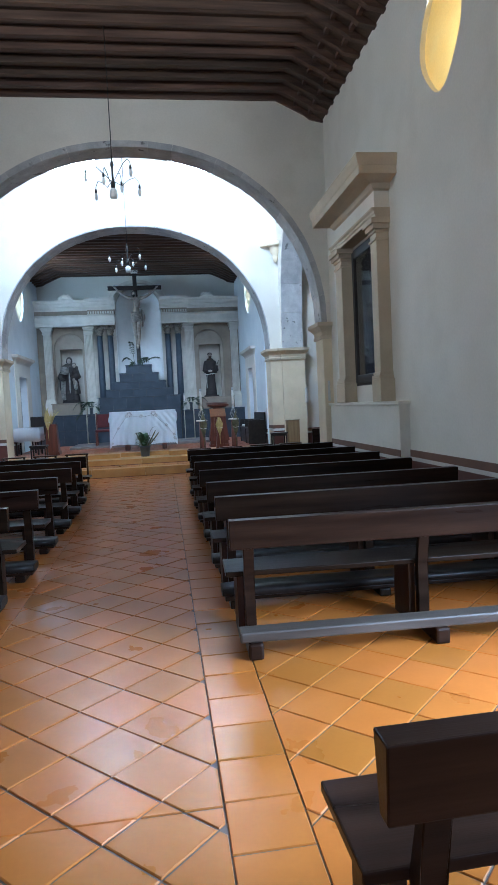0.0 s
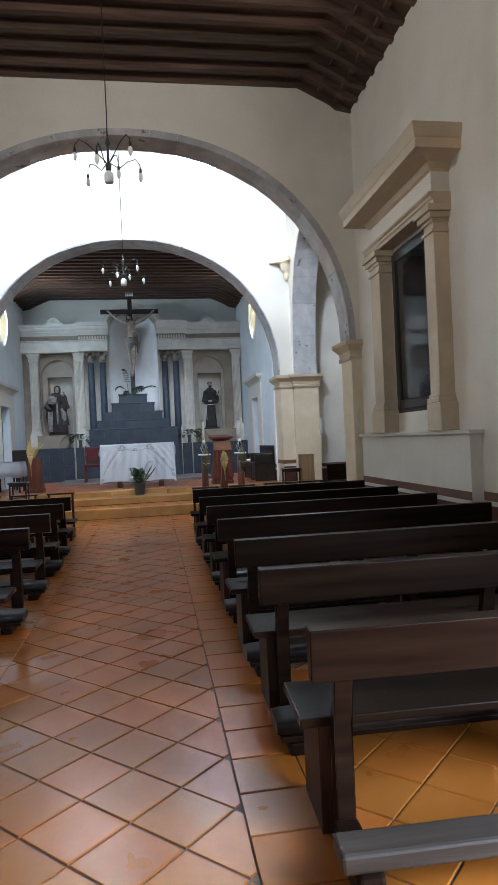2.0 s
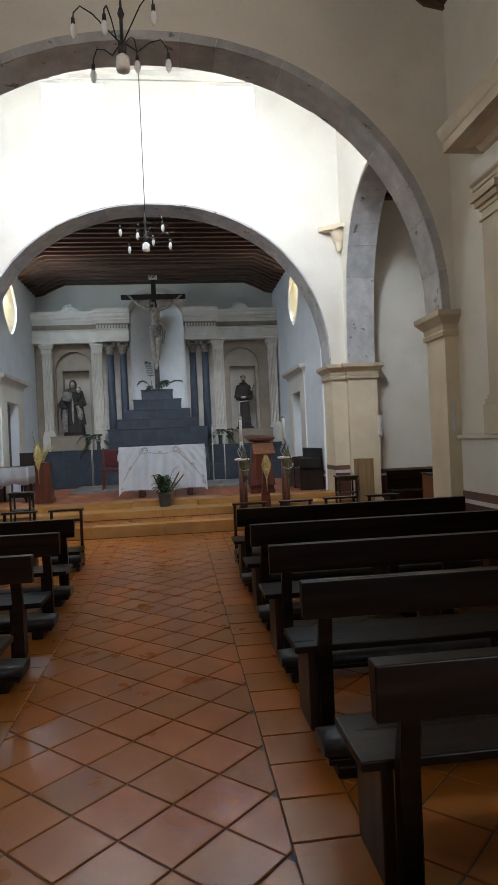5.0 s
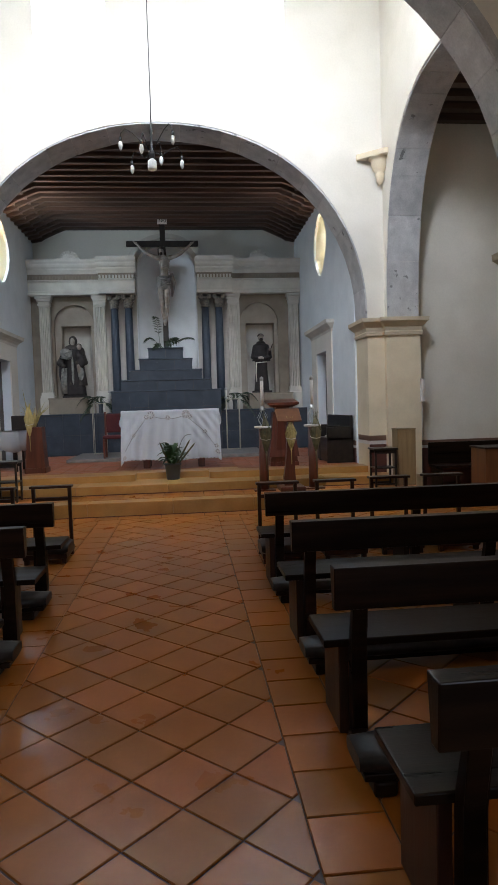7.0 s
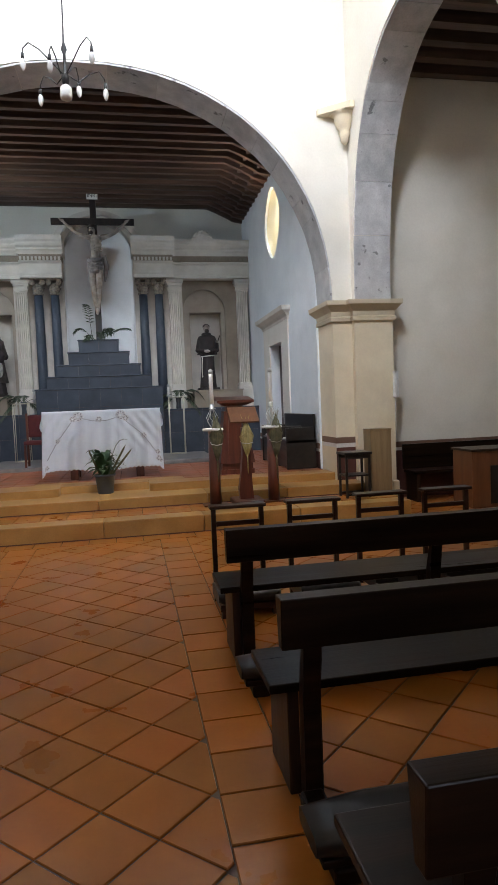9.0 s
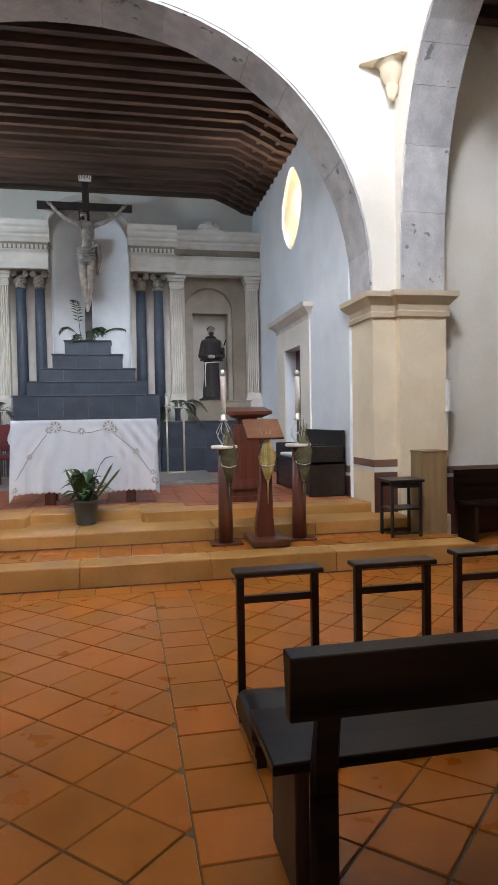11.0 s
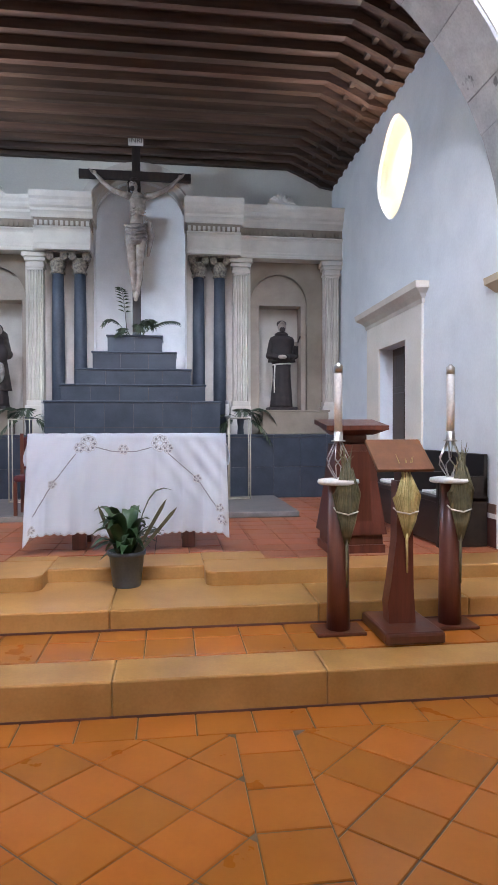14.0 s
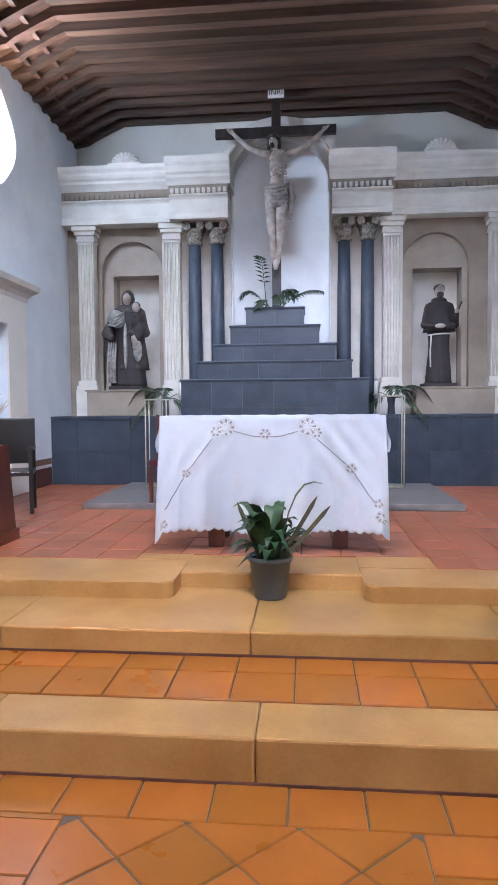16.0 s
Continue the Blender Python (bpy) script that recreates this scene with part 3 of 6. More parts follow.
# ---- more materials ----
M["blue"] = material("slate-blue glazed tile", (0.036, 0.047, 0.064), (0.056, 0.071, 0.092), 4.0, 0.36, 0.01, fine=40, spread=0.10, stain=0.15)
M["blue_shaft"] = material("slate-blue painted column", (0.045, 0.058, 0.078), (0.066, 0.082, 0.105), 5.0, 0.5, 0.1, fine=40, stain=0.15)
M["retable"] = material("off-white painted stucco", (0.64, 0.595, 0.52), (0.73, 0.685, 0.605), 4.0, 0.7, 0.2, fine=45, stain=0.15, fleck=0.12)
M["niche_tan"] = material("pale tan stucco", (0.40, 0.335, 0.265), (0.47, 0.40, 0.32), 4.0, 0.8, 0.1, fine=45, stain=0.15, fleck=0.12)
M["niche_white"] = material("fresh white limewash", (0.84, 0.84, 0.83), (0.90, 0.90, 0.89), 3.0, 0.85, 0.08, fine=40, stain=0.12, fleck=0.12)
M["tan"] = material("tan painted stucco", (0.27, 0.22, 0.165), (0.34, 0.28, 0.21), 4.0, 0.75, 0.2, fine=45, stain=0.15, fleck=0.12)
M["gilt"] = material("tarnished gilt plaster", (0.13, 0.11, 0.085), (0.40, 0.34, 0.26), 30.0, 0.5, 0.5, 0.15, fine=90)
M["slab"] = material("grey stone predella", (0.16, 0.14, 0.13), (0.24, 0.21, 0.19), 6.0, 0.5, 0.15, stain=0.2)
M["cloth"] = material("white linen", (0.88, 0.93, 0.985), (0.90, 0.95, 0.99), 8.0, 0.9, 0.1, fine=250)
M["lace"] = material("white lace", (0.70, 0.70, 0.70), (0.82, 0.82, 0.82), 60.0, 0.9, 0.4, fine=300)
# grey that carries the shade inside the lace openwork
M["lace_shade"] = material("grey shade of lace openwork", (0.30, 0.30, 0.32), (0.46, 0.46, 0.48), 40.0, 0.9, 0.3)
M["mahogany"] = wood("red-brown varnished mahogany", (0.085, 0.022, 0.012), (0.150, 0.042, 0.022), "z", 0.33, 0.06, 0.12, coat=0.2)
M["black_wood"] = wood("near-black stained wood", (0.012, 0.009, 0.008), (0.026, 0.018, 0.014), "y", 0.35, 0.08, 0.2, coat=0.15)
M["tan_wood"] = wood("pale brown plywood", (0.26, 0.175, 0.085), (0.34, 0.235, 0.12), "z", 0.45, 0.05, 0.05)
M["orange_wood"] = wood("orange-brown varnished wood", (0.17, 0.062, 0.024), (0.23, 0.090, 0.036), "z", 0.4, 0.05, 0.08)
M["door"] = wood("dark brown door timber", (0.045, 0.028, 0.020), (0.080, 0.050, 0.036), "z", 0.45, 0.12, 0.1)
M["wax"] = material("ivory candle wax", (0.84, 0.82, 0.76), (0.89, 0.87, 0.82), 5.0, 0.45, 0.05)
M["steel"] = material("brushed steel", (0.55, 0.55, 0.53), (0.65, 0.65, 0.63), 20.0, 0.35, 0.03, 1.0)
M["wire"] = material("pale painted wire", (0.55, 0.50, 0.38), (0.65, 0.60, 0.46), 20.0, 0.4, 0.03, 0.5)
M["iron"] = material("dark grey iron", (0.03, 0.03, 0.03), (0.06, 0.06, 0.058), 20.0, 0.5, 0.1, 0.6)
M["leaf"] = material("dark green leaf", (0.022, 0.055, 0.018), (0.050, 0.105, 0.035), 9.0, 0.4, 0.1, fine=60, spread=0.25)
M["palm"] = material("dull green palm frond", (0.024, 0.042, 0.018), (0.055, 0.078, 0.032), 12.0, 0.5, 0.15, spread=0.25)
M["dry_palm"] = material("dried olive palm", (0.10, 0.092, 0.045), (0.17, 0.15, 0.075), 18.0, 0.65, 0.3, spread=0.2)
M["straw"] = material("pale straw palm", (0.42, 0.34, 0.12), (0.56, 0.46, 0.19), 18.0, 0.65, 0.3, spread=0.2)
M["twine"] = material("white twine", (0.65, 0.62, 0.54), (0.75, 0.72, 0.64), 40.0, 0.9, 0.2)
M["pot"] = material("grey-blue plastic pot", (0.075, 0.088, 0.10), (0.10, 0.115, 0.13), 5.0, 0.4, 0.03)
M["soil"] = material("dark potting soil", (0.02, 0.014, 0.01), (0.05, 0.036, 0.026), 60.0, 0.95, 0.8)
M["skin"] = material("painted flesh tone", (0.27, 0.215, 0.17), (0.50, 0.435, 0.37), 9.0, 0.45, 0.15, fine=45, stain=0.4, fleck=0.25)
M["loin"] = material("grey-white carved drapery", (0.22, 0.19, 0.17), (0.38, 0.34, 0.31), 12.0, 0.65, 0.3)
M["hair"] = material("dark brown carved hair", (0.025, 0.015, 0.01), (0.05, 0.03, 0.02), 30.0, 0.6, 0.6)
M["habit"] = material("dark brown habit", (0.022, 0.016, 0.014), (0.040, 0.028, 0.024), 12.0, 0.7, 0.3)
M["robe"] = material("weathered grey-brown robe", (0.035, 0.026, 0.021), (0.085, 0.066, 0.052), 14.0, 0.6, 0.4, stain=0.3)
M["mantle"] = material("faded grey-cream drapery", (0.20, 0.19, 0.165), (0.42, 0.40, 0.35), 14.0, 0.6, 0.3, stain=0.4)
M["cross"] = wood("black-brown cross timber", (0.016, 0.011, 0.009), (0.034, 0.023, 0.018), "z", 0.5, 0.15, 0.1)
M["paper"] = material("white paper", (0.72, 0.71, 0.67), (0.80, 0.79, 0.75), 10.0, 0.8, 0.05)
M["ink"] = material("black lettering", (0.02, 0.02, 0.02), (0.04, 0.04, 0.04), 10.0, 0.6, 0)
M["red_cloth"] = material("dark red upholstery", (0.085, 0.012, 0.013), (0.12, 0.020, 0.020), 15.0, 0.8, 0.2)
M["bulb"] = material("milky bulb glass", (0.70, 0.70, 0.68), (0.78, 0.78, 0.76), 10.0, 0.15, 0)
M["plastic"] = material("white plastic fitting", (0.72, 0.72, 0.70), (0.80, 0.80, 0.78), 10.0, 0.35, 0.02)
M["amber"] = material("amber frosted pane", (0.95, 0.66, 0.20), (1.0, 0.78, 0.34), 3.0, 0.55, 0.15)
M["amber"].node_tree.nodes["Principled BSDF"].inputs["Transmission Weight"].default_value = 1.0
M["cream_pane"] = material("cream frosted pane", (0.97, 0.86, 0.58), (1.0, 0.93, 0.72), 3.0, 0.55, 0.15)
M["cream_pane"].node_tree.nodes["Principled BSDF"].inputs["Transmission Weight"].default_value = 1.0
M["glass"] = material("dark shrine glass", (0.9, 0.9, 0.9), (0.95, 0.95, 0.95), 3.0, 0.04, 0, rough_var=0.01)
M["glass"].node_tree.nodes["Principled BSDF"].inputs["Transmission Weight"].default_value = 1.0
M["sky_white"] = emitter("bright overcast sky", (0.88, 0.95, 1.0), 40.0)
M["sky_soft"] = emitter("bright hazy sky", (1.0, 0.93, 0.78), 1.3)

# bright sky outside the openings
for k, (a, b) in enumerate(WIN):
    structure("backdrop", boxes((a - 0.3, b + 0.3, EY1 + 0.25, EY1 + 0.27, 6.8, 8.6)), M["sky_white"], "bright sky outside the window", "sky")


# oval lights in square holes
def oval_light(name, lo, hi, cy, cz, half, ry, rz, mat_wall, out, pane_mat, label):
    bm = bmesh.new()
    n = 48
    rings = []
    for x in (lo, hi):
        outer, inner = [], []
        for i in range(n):
            a = 2 * math.pi * i / n
            u, w = math.cos(a), math.sin(a)
            k = half / max(abs(u), abs(w))
            q = 1 + 0.05 * math.cos(4 * a)
            outer.append(bm.verts.new((x, cy + k * u, cz + k * w)))
            inner.append(bm.verts.new((x, cy + ry * q * u, cz + rz * q * w)))
        rings.append((outer, inner))
    (o0, i0), (o1, i1) = rings
    for i in range(n):
        j = (i + 1) % n
        bm.faces.new((o0[i], o0[j], i0[j], i0[i]))
        bm.faces.new((o1[i], o1[j], i1[j], i1[i]))
        bm.faces.new((i0[i], i0[j], i1[j], i1[i]))
        bm.faces.new((o0[i], o0[j], o1[j], o1[i]))
    win = structure(name, bm, mat_wall, label, "window")
    xp = lo + (hi - lo) * (0.10 if out > 0 else 0.88)
    bm = prism(bmesh.new(), [(cy + (ry + 0.04) * math.cos(2 * math.pi * i / 32), cz + (rz + 0.05) * math.sin(2 * math.pi * i / 32)) for i in range(32)], "x", xp, xp + 0.012)
    pane = part("pane", bm, pane_mat, win, "translucent frosted pane")
    pane.visible_shadow = False
    x = (hi if out > 0 else lo) + 0.25 * out
    structure("backdrop", boxes((x - 0.01, x + 0.01, cy - 1.0, cy + 1.0, cz - 1.0, cz + 1.0)), M["sky_soft"], "bright sky outside the oval window", "sky")


oval_light("window_3", QX1, QX1 + 0.5, OVALS[1], 4.90, 0.73, 0.60, 0.62, M["plaster_blue"], 1, M["cream_pane"], "oval baroque window with a cream pane")
oval_light("window_4", QX0 - 0.5, QX0, OVALS[-1], 4.90, 0.73, 0.60, 0.62, M["plaster_blue"], -1, M["cream_pane"], "oval baroque window with a cream pane")
oval_light("window_5", NX1, NX1 + 0.6, 6.2, 5.20, 0.73, 0.46, 0.56, M["plaster"], 1, M["amber"], "oval baroque window with an amber pane")
oval_light("window_6", NX0 - 0.6, NX0, 6.2, 5.20, 0.73, 0.46, 0.56, M["plaster"], -1, M["amber"], "oval baroque window with an amber pane")

# chancel doors with plaster surrounds
for s, X in ((1, QX1), (-1, QX0)):
    def bx(o0, o1, y0, y1, z0, z1):
        a, b = sorted((X - s * o0, X - s * o1))
        return (a, b, y0, y1, z0, z1)
    d0 = DOORS[s]
    d1 = d0 + 0.99
    door = structure("door_%d" % (1 if s > 0 else 2), boxes(bx(-0.18, -0.23, d0, d1, 0.44, 2.605)), M["door"], "dark brown wooden door in a plaster surround", "door")
    for y0, y1 in ((d0 + 0.06, d0 + 0.47), (d0 + 0.52, d1 - 0.06)):
        for z0, z1 in ((0.55, 1.2), (1.3, 2.0), (2.08, 2.5)):
            part("panel", boxes(bx(-0.165, -0.19, y0, y1, z0, z1), bevel=0.008), M["door"], door)
    structure("trim_door_surround", boxes(bx(0, 0.025, d0 - 0.50, d0, 0.44, 2.95), bx(0, 0.025, d1, d1 + 0.52, 0.44, 2.95), bx(0, 0.025, d0, d1, 2.605, 2.95)), M["plaster"], "flat plaster door surround", "trim")
    P = [(0, 0), (0.03, 0), (0.04, 0.05), (0.08, 0.10), (0.15, 0.15), (0.165, 0.22), (0, 0.24)]
    bm = bmesh.new()
    rings = [[bm.verts.new(q) for q in ((X, d0 - 0.50 - o, 2.95 + z), (X - s * o, d0 - 0.50 - o, 2.95 + z), (X - s * o, d1 + 0.52 + o, 2.95 + z), (X, d1 + 0.52 + o, 2.95 + z))] for o, z in P[1:]]
    for p, q in zip(rings, rings[1:]):
        for k in range(3):
            bm.faces.new((p[k], p[k + 1], q[k + 1], q[k]))
    bm.faces.new(rings[0]), bm.faces.new(rings[-1])
    structure("trim_door_cornice", bm, M["retable"], "grey-white moulded cornice over the door", "cornice")
    # low painted dado behind the altar
    for y0, y1 in ((EY1 + 0.01, d0 - 0.50), (d1 + 0.52, 20.74)):
        structure("trim_dado_chancel", boxes(bx(0, 0.006, y0, y1, 0.44, 0.70)), M["dado"], "oxblood painted dado", "dado")
        structure("trim_dado_chancel_line", boxes(bx(0, 0.008, y0, y1, 0.70, 0.745)), M["white_line"], "white painted line", "dado")
        structure("trim_dado_chancel_band", boxes(bx(0, 0.007, y0, y1, 0.745, 0.83)), M["brown_line"], "brown painted band", "dado")

# shrine surround in the nave
Z0, Z1 = 1.45, 3.75
shr = structure("trim_shrine_apron", boxes((2.87, 3.0, 7.3, 10.45, 0.0, 1.41)), M["plaster"], "white wall apron under the shrine", "trim")
structure("trim_shrine_shelf", boxes((2.84, 3.0, 7.25, 10.5, 1.41, 1.455), bevel=0.008), M["plaster"], "thin white shelf under the shrine", "trim")
shrine = structure("trim_shrine_frame", boxes((2.80, 3.0, 9.35, 9.80, 1.455, 1.75), (2.80, 3.0, 7.74, 8.07, 1.455, 1.75), bevel=0.008), M["cream_trim"], "ochre classical surround of a wall shrine", "shrine")
for y0, y1 in ((9.39, 9.72), (7.80, 8.03)):
    part("pilaster", boxes((2.83, 3.0, y0, y1, 1.75, 3.66), bevel=0.006), M["cream_trim"], shrine)
    for o, z0, z1 in ((0.03, 1.75, 1.80), (0.015, 1.80, 1.84), (0.02, 3.52, 3.55), (0.02, 3.62, 3.66), (0.05, 3.66, 3.72), (0.08, 3.72, 3.79)):
        part("moulding", boxes((2.83 - o, 3.0, y0 - o, y1 + o, z0, z1), bevel=0.006), M["cream_trim"], shrine)
bm = prism(bmesh.new(), [(3.0, 3.79), (2.80, 3.79), (2.80, 3.83), (2.785, 3.84), (2.785, 3.87), (2.76, 3.89), (2.76, 3.91), (3.0, 3.91)], "y", 7.72, 9.80)
part("architrave", bm, M["cream_trim"], shrine)
part("frieze", boxes((2.80, 3.0, 7.74, 9.76, 3.91, 4.12)), M["plaster"], shrine, "white frieze")
bm = bmesh.new()
rings = []
for o, z in ((0.0, 4.12), (0.03, 4.14), (0.06, 4.20), (0.16, 4.225), (0.28, 4.235), (0.28, 4.33), (0.29, 4.34), (0.30, 4.37), (0.315, 4.42), (0.32, 4.47), (0.0, 4.52)):
    rings.append([bm.verts.new(q) for q in ((3.0, 7.74 - o, z), (2.80 - o, 7.74 - o, z), (2.80 - o, 9.55 + o, z), (3.0, 9.55 + o, z))])
for p, q in zip(rings, rings[1:]):
    for k in range(3):
        bm.faces.new((p[k], p[k + 1], q[k + 1], q[k]))
bm.faces.new(rings[-1])
part("cornice", bm, M["cream_trim"], shrine, "deep moulded cornice")
part("lining", boxes((3.0, 3.45, 8.05, 8.09, 1.70, 3.75), (3.0, 3.45, 9.31, 9.35, 1.70, 3.75), (3.0, 3.45, 8.09, 9.31, 3.71, 3.75), (3.45, 3.5, 8.05, 9.35, 1.70, 3.75), (3.0, 3.45, 8.09, 9.31, 1.70, 1.74)), M["black_wood"], shrine, "near-black shrine box")
part("sash", boxes((2.97, 3.03, 8.09, 8.19, 1.74, 3.71), (2.97, 3.03, 9.21, 9.31, 1.74, 3.71), (2.97, 3.03, 8.19, 9.21, 3.6, 3.71), (2.97, 3.03, 8.19, 9.21, 1.74, 1.86), bevel=0.01), M["black_wood"], shrine, "near-black glazed door frame")
g = part("pane", boxes((2.992, 3.0, 8.19, 9.21, 1.86, 3.6)), M["glass"], shrine, "clear reflecting glass")
g.visible_shadow = False
# plain panel added for a vague pale shape behind the glass
tagged(part("shrine_panel", boxes((3.40, 3.44, 8.55, 9.0, 2.3, 3.1), bevel=0.01), M["tan"]), "plain tan panel standing inside the shrine", "picture")

# nave dado
for side, X, s in (("south", NX1, -1), ("north", NX0, 1)):
    for y0, y1, o in ((2.6 if s < 0 else NY0, 7.3, 0), (7.3, 10.45, 0.13), (10.45, 10.8, 0)) if s < 0 else ((NY0, 10.8, 0),):
        a = X + s * o
        def span(t):
            return tuple(sorted((a, a + s * t)))
        structure("trim_dado_" + side, boxes((*span(0.006), y0, y1, 0, 0.72)), M["dado"], "oxblood painted dado", "dado")
        structure("trim_dado_line_" + side, boxes((*span(0.008), y0, y1, 0.72, 0.765)), M["white_line"], "white painted line", "dado")
        structure("trim_dado_band_" + side, boxes((*span(0.007), y0, y1, 0.765, 0.85)), M["brown_line"], "brown painted band", "dado")
for s in (1, -1):
    x0, x1 = sorted((CM + s * 4.10, CM + s * 7.06))
    structure("trim_dado_chapel", boxes((x0, x1, 15.742, 15.75, 0, 0.70)), M["dado"], "oxblood painted dado", "dado")
    structure("trim_dado_chapel_line", boxes((x0, x1, 15.741, 15.75, 0.70, 0.745)), M["white_line"], "white painted line", "dado")
    structure("trim_dado_chapel_band", boxes((x0, x1, 15.742, 15.75, 0.745, 0.83)), M["brown_line"], "brown painted band", "dado")
    xp = sorted((CM + s * 3.49, CM + s * 4.13))
    structure("trim_pier_plinth", boxes((*xp, 15.44, 15.9, 0.0, 0.30), bevel=0.02), M["cream"], "worn cream pier plinth", "plinth")

# ---- altarpiece ----
RC = -0.64
retable = thing("altarpiece", "off-white stucco altarpiece with pilasters, blue columns and niches", "altarpiece", (0, 0, 0))
for s in (-1, 1):
    c = RC + s * 2.32
    wall_x = QX0 if s < 0 else QX1
    inner = RC + s * 1.80
    a, b = sorted((wall_x, inner))
    pts = [(a, 1.433), (a, 4.34), (b, 4.34), (b, 1.433), (c + 0.485, 1.433)] + arch_curve(c, 0.485, 3.64, 0.50) + [(c - 0.485, 1.433)]
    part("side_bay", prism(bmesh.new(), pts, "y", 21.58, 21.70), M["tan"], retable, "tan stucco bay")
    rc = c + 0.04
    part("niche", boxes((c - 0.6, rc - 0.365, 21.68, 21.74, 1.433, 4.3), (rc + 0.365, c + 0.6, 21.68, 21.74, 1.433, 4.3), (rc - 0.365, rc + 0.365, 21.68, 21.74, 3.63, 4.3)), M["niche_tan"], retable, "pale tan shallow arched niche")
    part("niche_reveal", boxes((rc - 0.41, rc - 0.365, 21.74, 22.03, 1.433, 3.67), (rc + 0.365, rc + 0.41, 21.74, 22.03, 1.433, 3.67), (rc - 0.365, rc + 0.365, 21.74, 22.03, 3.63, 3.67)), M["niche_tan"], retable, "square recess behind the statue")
    part("niche_back", boxes((rc - 0.365, rc + 0.365, 22.0, 22.03, 1.433, 3.63)), M["retable"], retable, "off-white panel behind the statue")
    pc, ph = (-3.11, 0.45) if s < 0 else (1.88, 0.55)
    part("niche_plinth", boxes((pc - ph, pc + ph, 21.12, 21.60, 1.433, 1.80), bevel=0.012), M["tan"], retable, "tan stucco block under a statue")
    part("plinth_cap", boxes((pc - ph - 0.02, pc + ph + 0.02, 21.10, 21.60, 1.80, 1.83), bevel=0.008), M["tan"], retable)
    for x0, wd in ((-3.635 if s < 0 else 2.56, 0.25), (RC + s * 1.645, 0.25)):
        pts = []
        n = 6
        for i in range(n):
            xa, xb = x0 - wd / 2 + wd * i / n, x0 - wd / 2 + wd * (i + 1) / n
            m = (xa + xb) / 2
            pts += [(xa + 0.006, 21.40), (xa + 0.013, 21.418), (m, 21.426), (xb - 0.013, 21.418), (xb - 0.006, 21.40)]
        pts += [(x0 + wd / 2, 21.60), (x0 - wd / 2, 21.60)]
        part("pilaster", prism(bmesh.new(), pts, "z", 1.98, 4.06), M["retable"], retable, "fluted white pilaster")
        bm = bmesh.new()
        for o, z0, z1 in ((0.0, 4.06, 4.10), (0.02, 4.10, 4.14), (0.01, 4.14, 4.20), (0.04, 4.20, 4.26), (0.07, 4.26, 4.33)):
            box(bm, x0 - wd / 2 - o, x0 + wd / 2 + o, 21.40 - o, 21.60, z0, z1, bevel=0.006)
        part("capital", bm, M["retable"], retable)
        bm = bmesh.new()
        for o, z0, z1 in ((0.05, 1.433, 1.84), (0.04, 1.84, 1.90), (0.02, 1.90, 1.98)):
            box(bm, x0 - wd / 2 - o, x0 + wd / 2 + o, 21.40 - o, 21.60, z0, z1, bevel=0.006)
        part("pilaster_base", bm, M["retable"], retable)
    for k in (1.295, 0.95):
        x0 = RC + s * k
        col = part("column", lathe(bmesh.new(), [(0.105, 1.433), (0.103, 2.4), (0.098, 3.2), (0.09, 4.0)], x0, 21.42, 24), M["blue_shaft"], retable, "slate-blue column shaft")
        cap = part("capital", lathe(bmesh.new(), [(0.095, 4.0), (0.115, 4.01), (0.115, 4.03), (0.09, 4.045), (0.10, 4.09), (0.125, 4.16), (0.105, 4.17), (0.12, 4.22), (0.10, 4.24)], x0, 21.42, 16, warp=lambda r, z, a: r * (1 + 0.12 * math.cos(8 * a) * (1 if 4.05 < z < 4.23 else 0))), M["gilt"], retable, "tarnished gilt composite capital")
        for e in (-1, 1):
            bm = bmesh.new()
            tube(bm, [(x0 + e * 0.105, 21.29, 4.265), (x0 + e * 0.105, 21.52, 4.265)], 0.058, 14)
            tube(bm, [(x0 + e * 0.105, 21.28, 4.265), (x0 + e * 0.105, 21.295, 4.265)], 0.025, 10)
            part("volute", bm, M["gilt"], cap)
        part("abacus", boxes((x0 - 0.17, x0 + 0.17, 21.28, 21.58, 4.31, 4.34), bevel=0.006), M["gilt"], cap)
    a, b = sorted((RC + s * 1.83, RC + s * 0.76))
    part("column_backing", boxes((a, b, 21.56, 21.62, 1.433, 4.36)), M["retable"], retable)
    # entablature: side length and the block broken forward over the columns
    for x0, x1, yf, dz in ((*sorted((wall_x, RC + s * 1.625)), 21.34, 0.0), (*sorted((RC + s * 0.76, RC + s * 1.63)), 21.20, 0.04)):
        bm = prism(bmesh.new(), [(21.75, 4.34), (yf - 0.02, 4.34), (yf - 0.02, 4.38), (yf, 4.39), (yf, 4.42), (yf + 0.015, 4.45), (yf + 0.015, 4.63), (yf, 4.66), (yf - 0.03, 4.68), (yf - 0.03, 4.70), (21.75, 4.70)], "x", x0, x1)
        part("frieze", bm, M["retable"], retable)
        part("dentil_band", boxes((x0, x1, yf + 0.02, 21.75, 4.70, 4.91)), M["tan"], retable, "tan dentil band")
        n = int((x1 - x0) / 0.075)
        for i in range(n):
            xa = x0 + (x1 - x0) * (i + 0.2) / n
            part("dentil", boxes((xa, xa + 0.042, yf - 0.02, yf + 0.02, 4.715, 4.785)), M["retable"] if dz else M["tan"], retable)
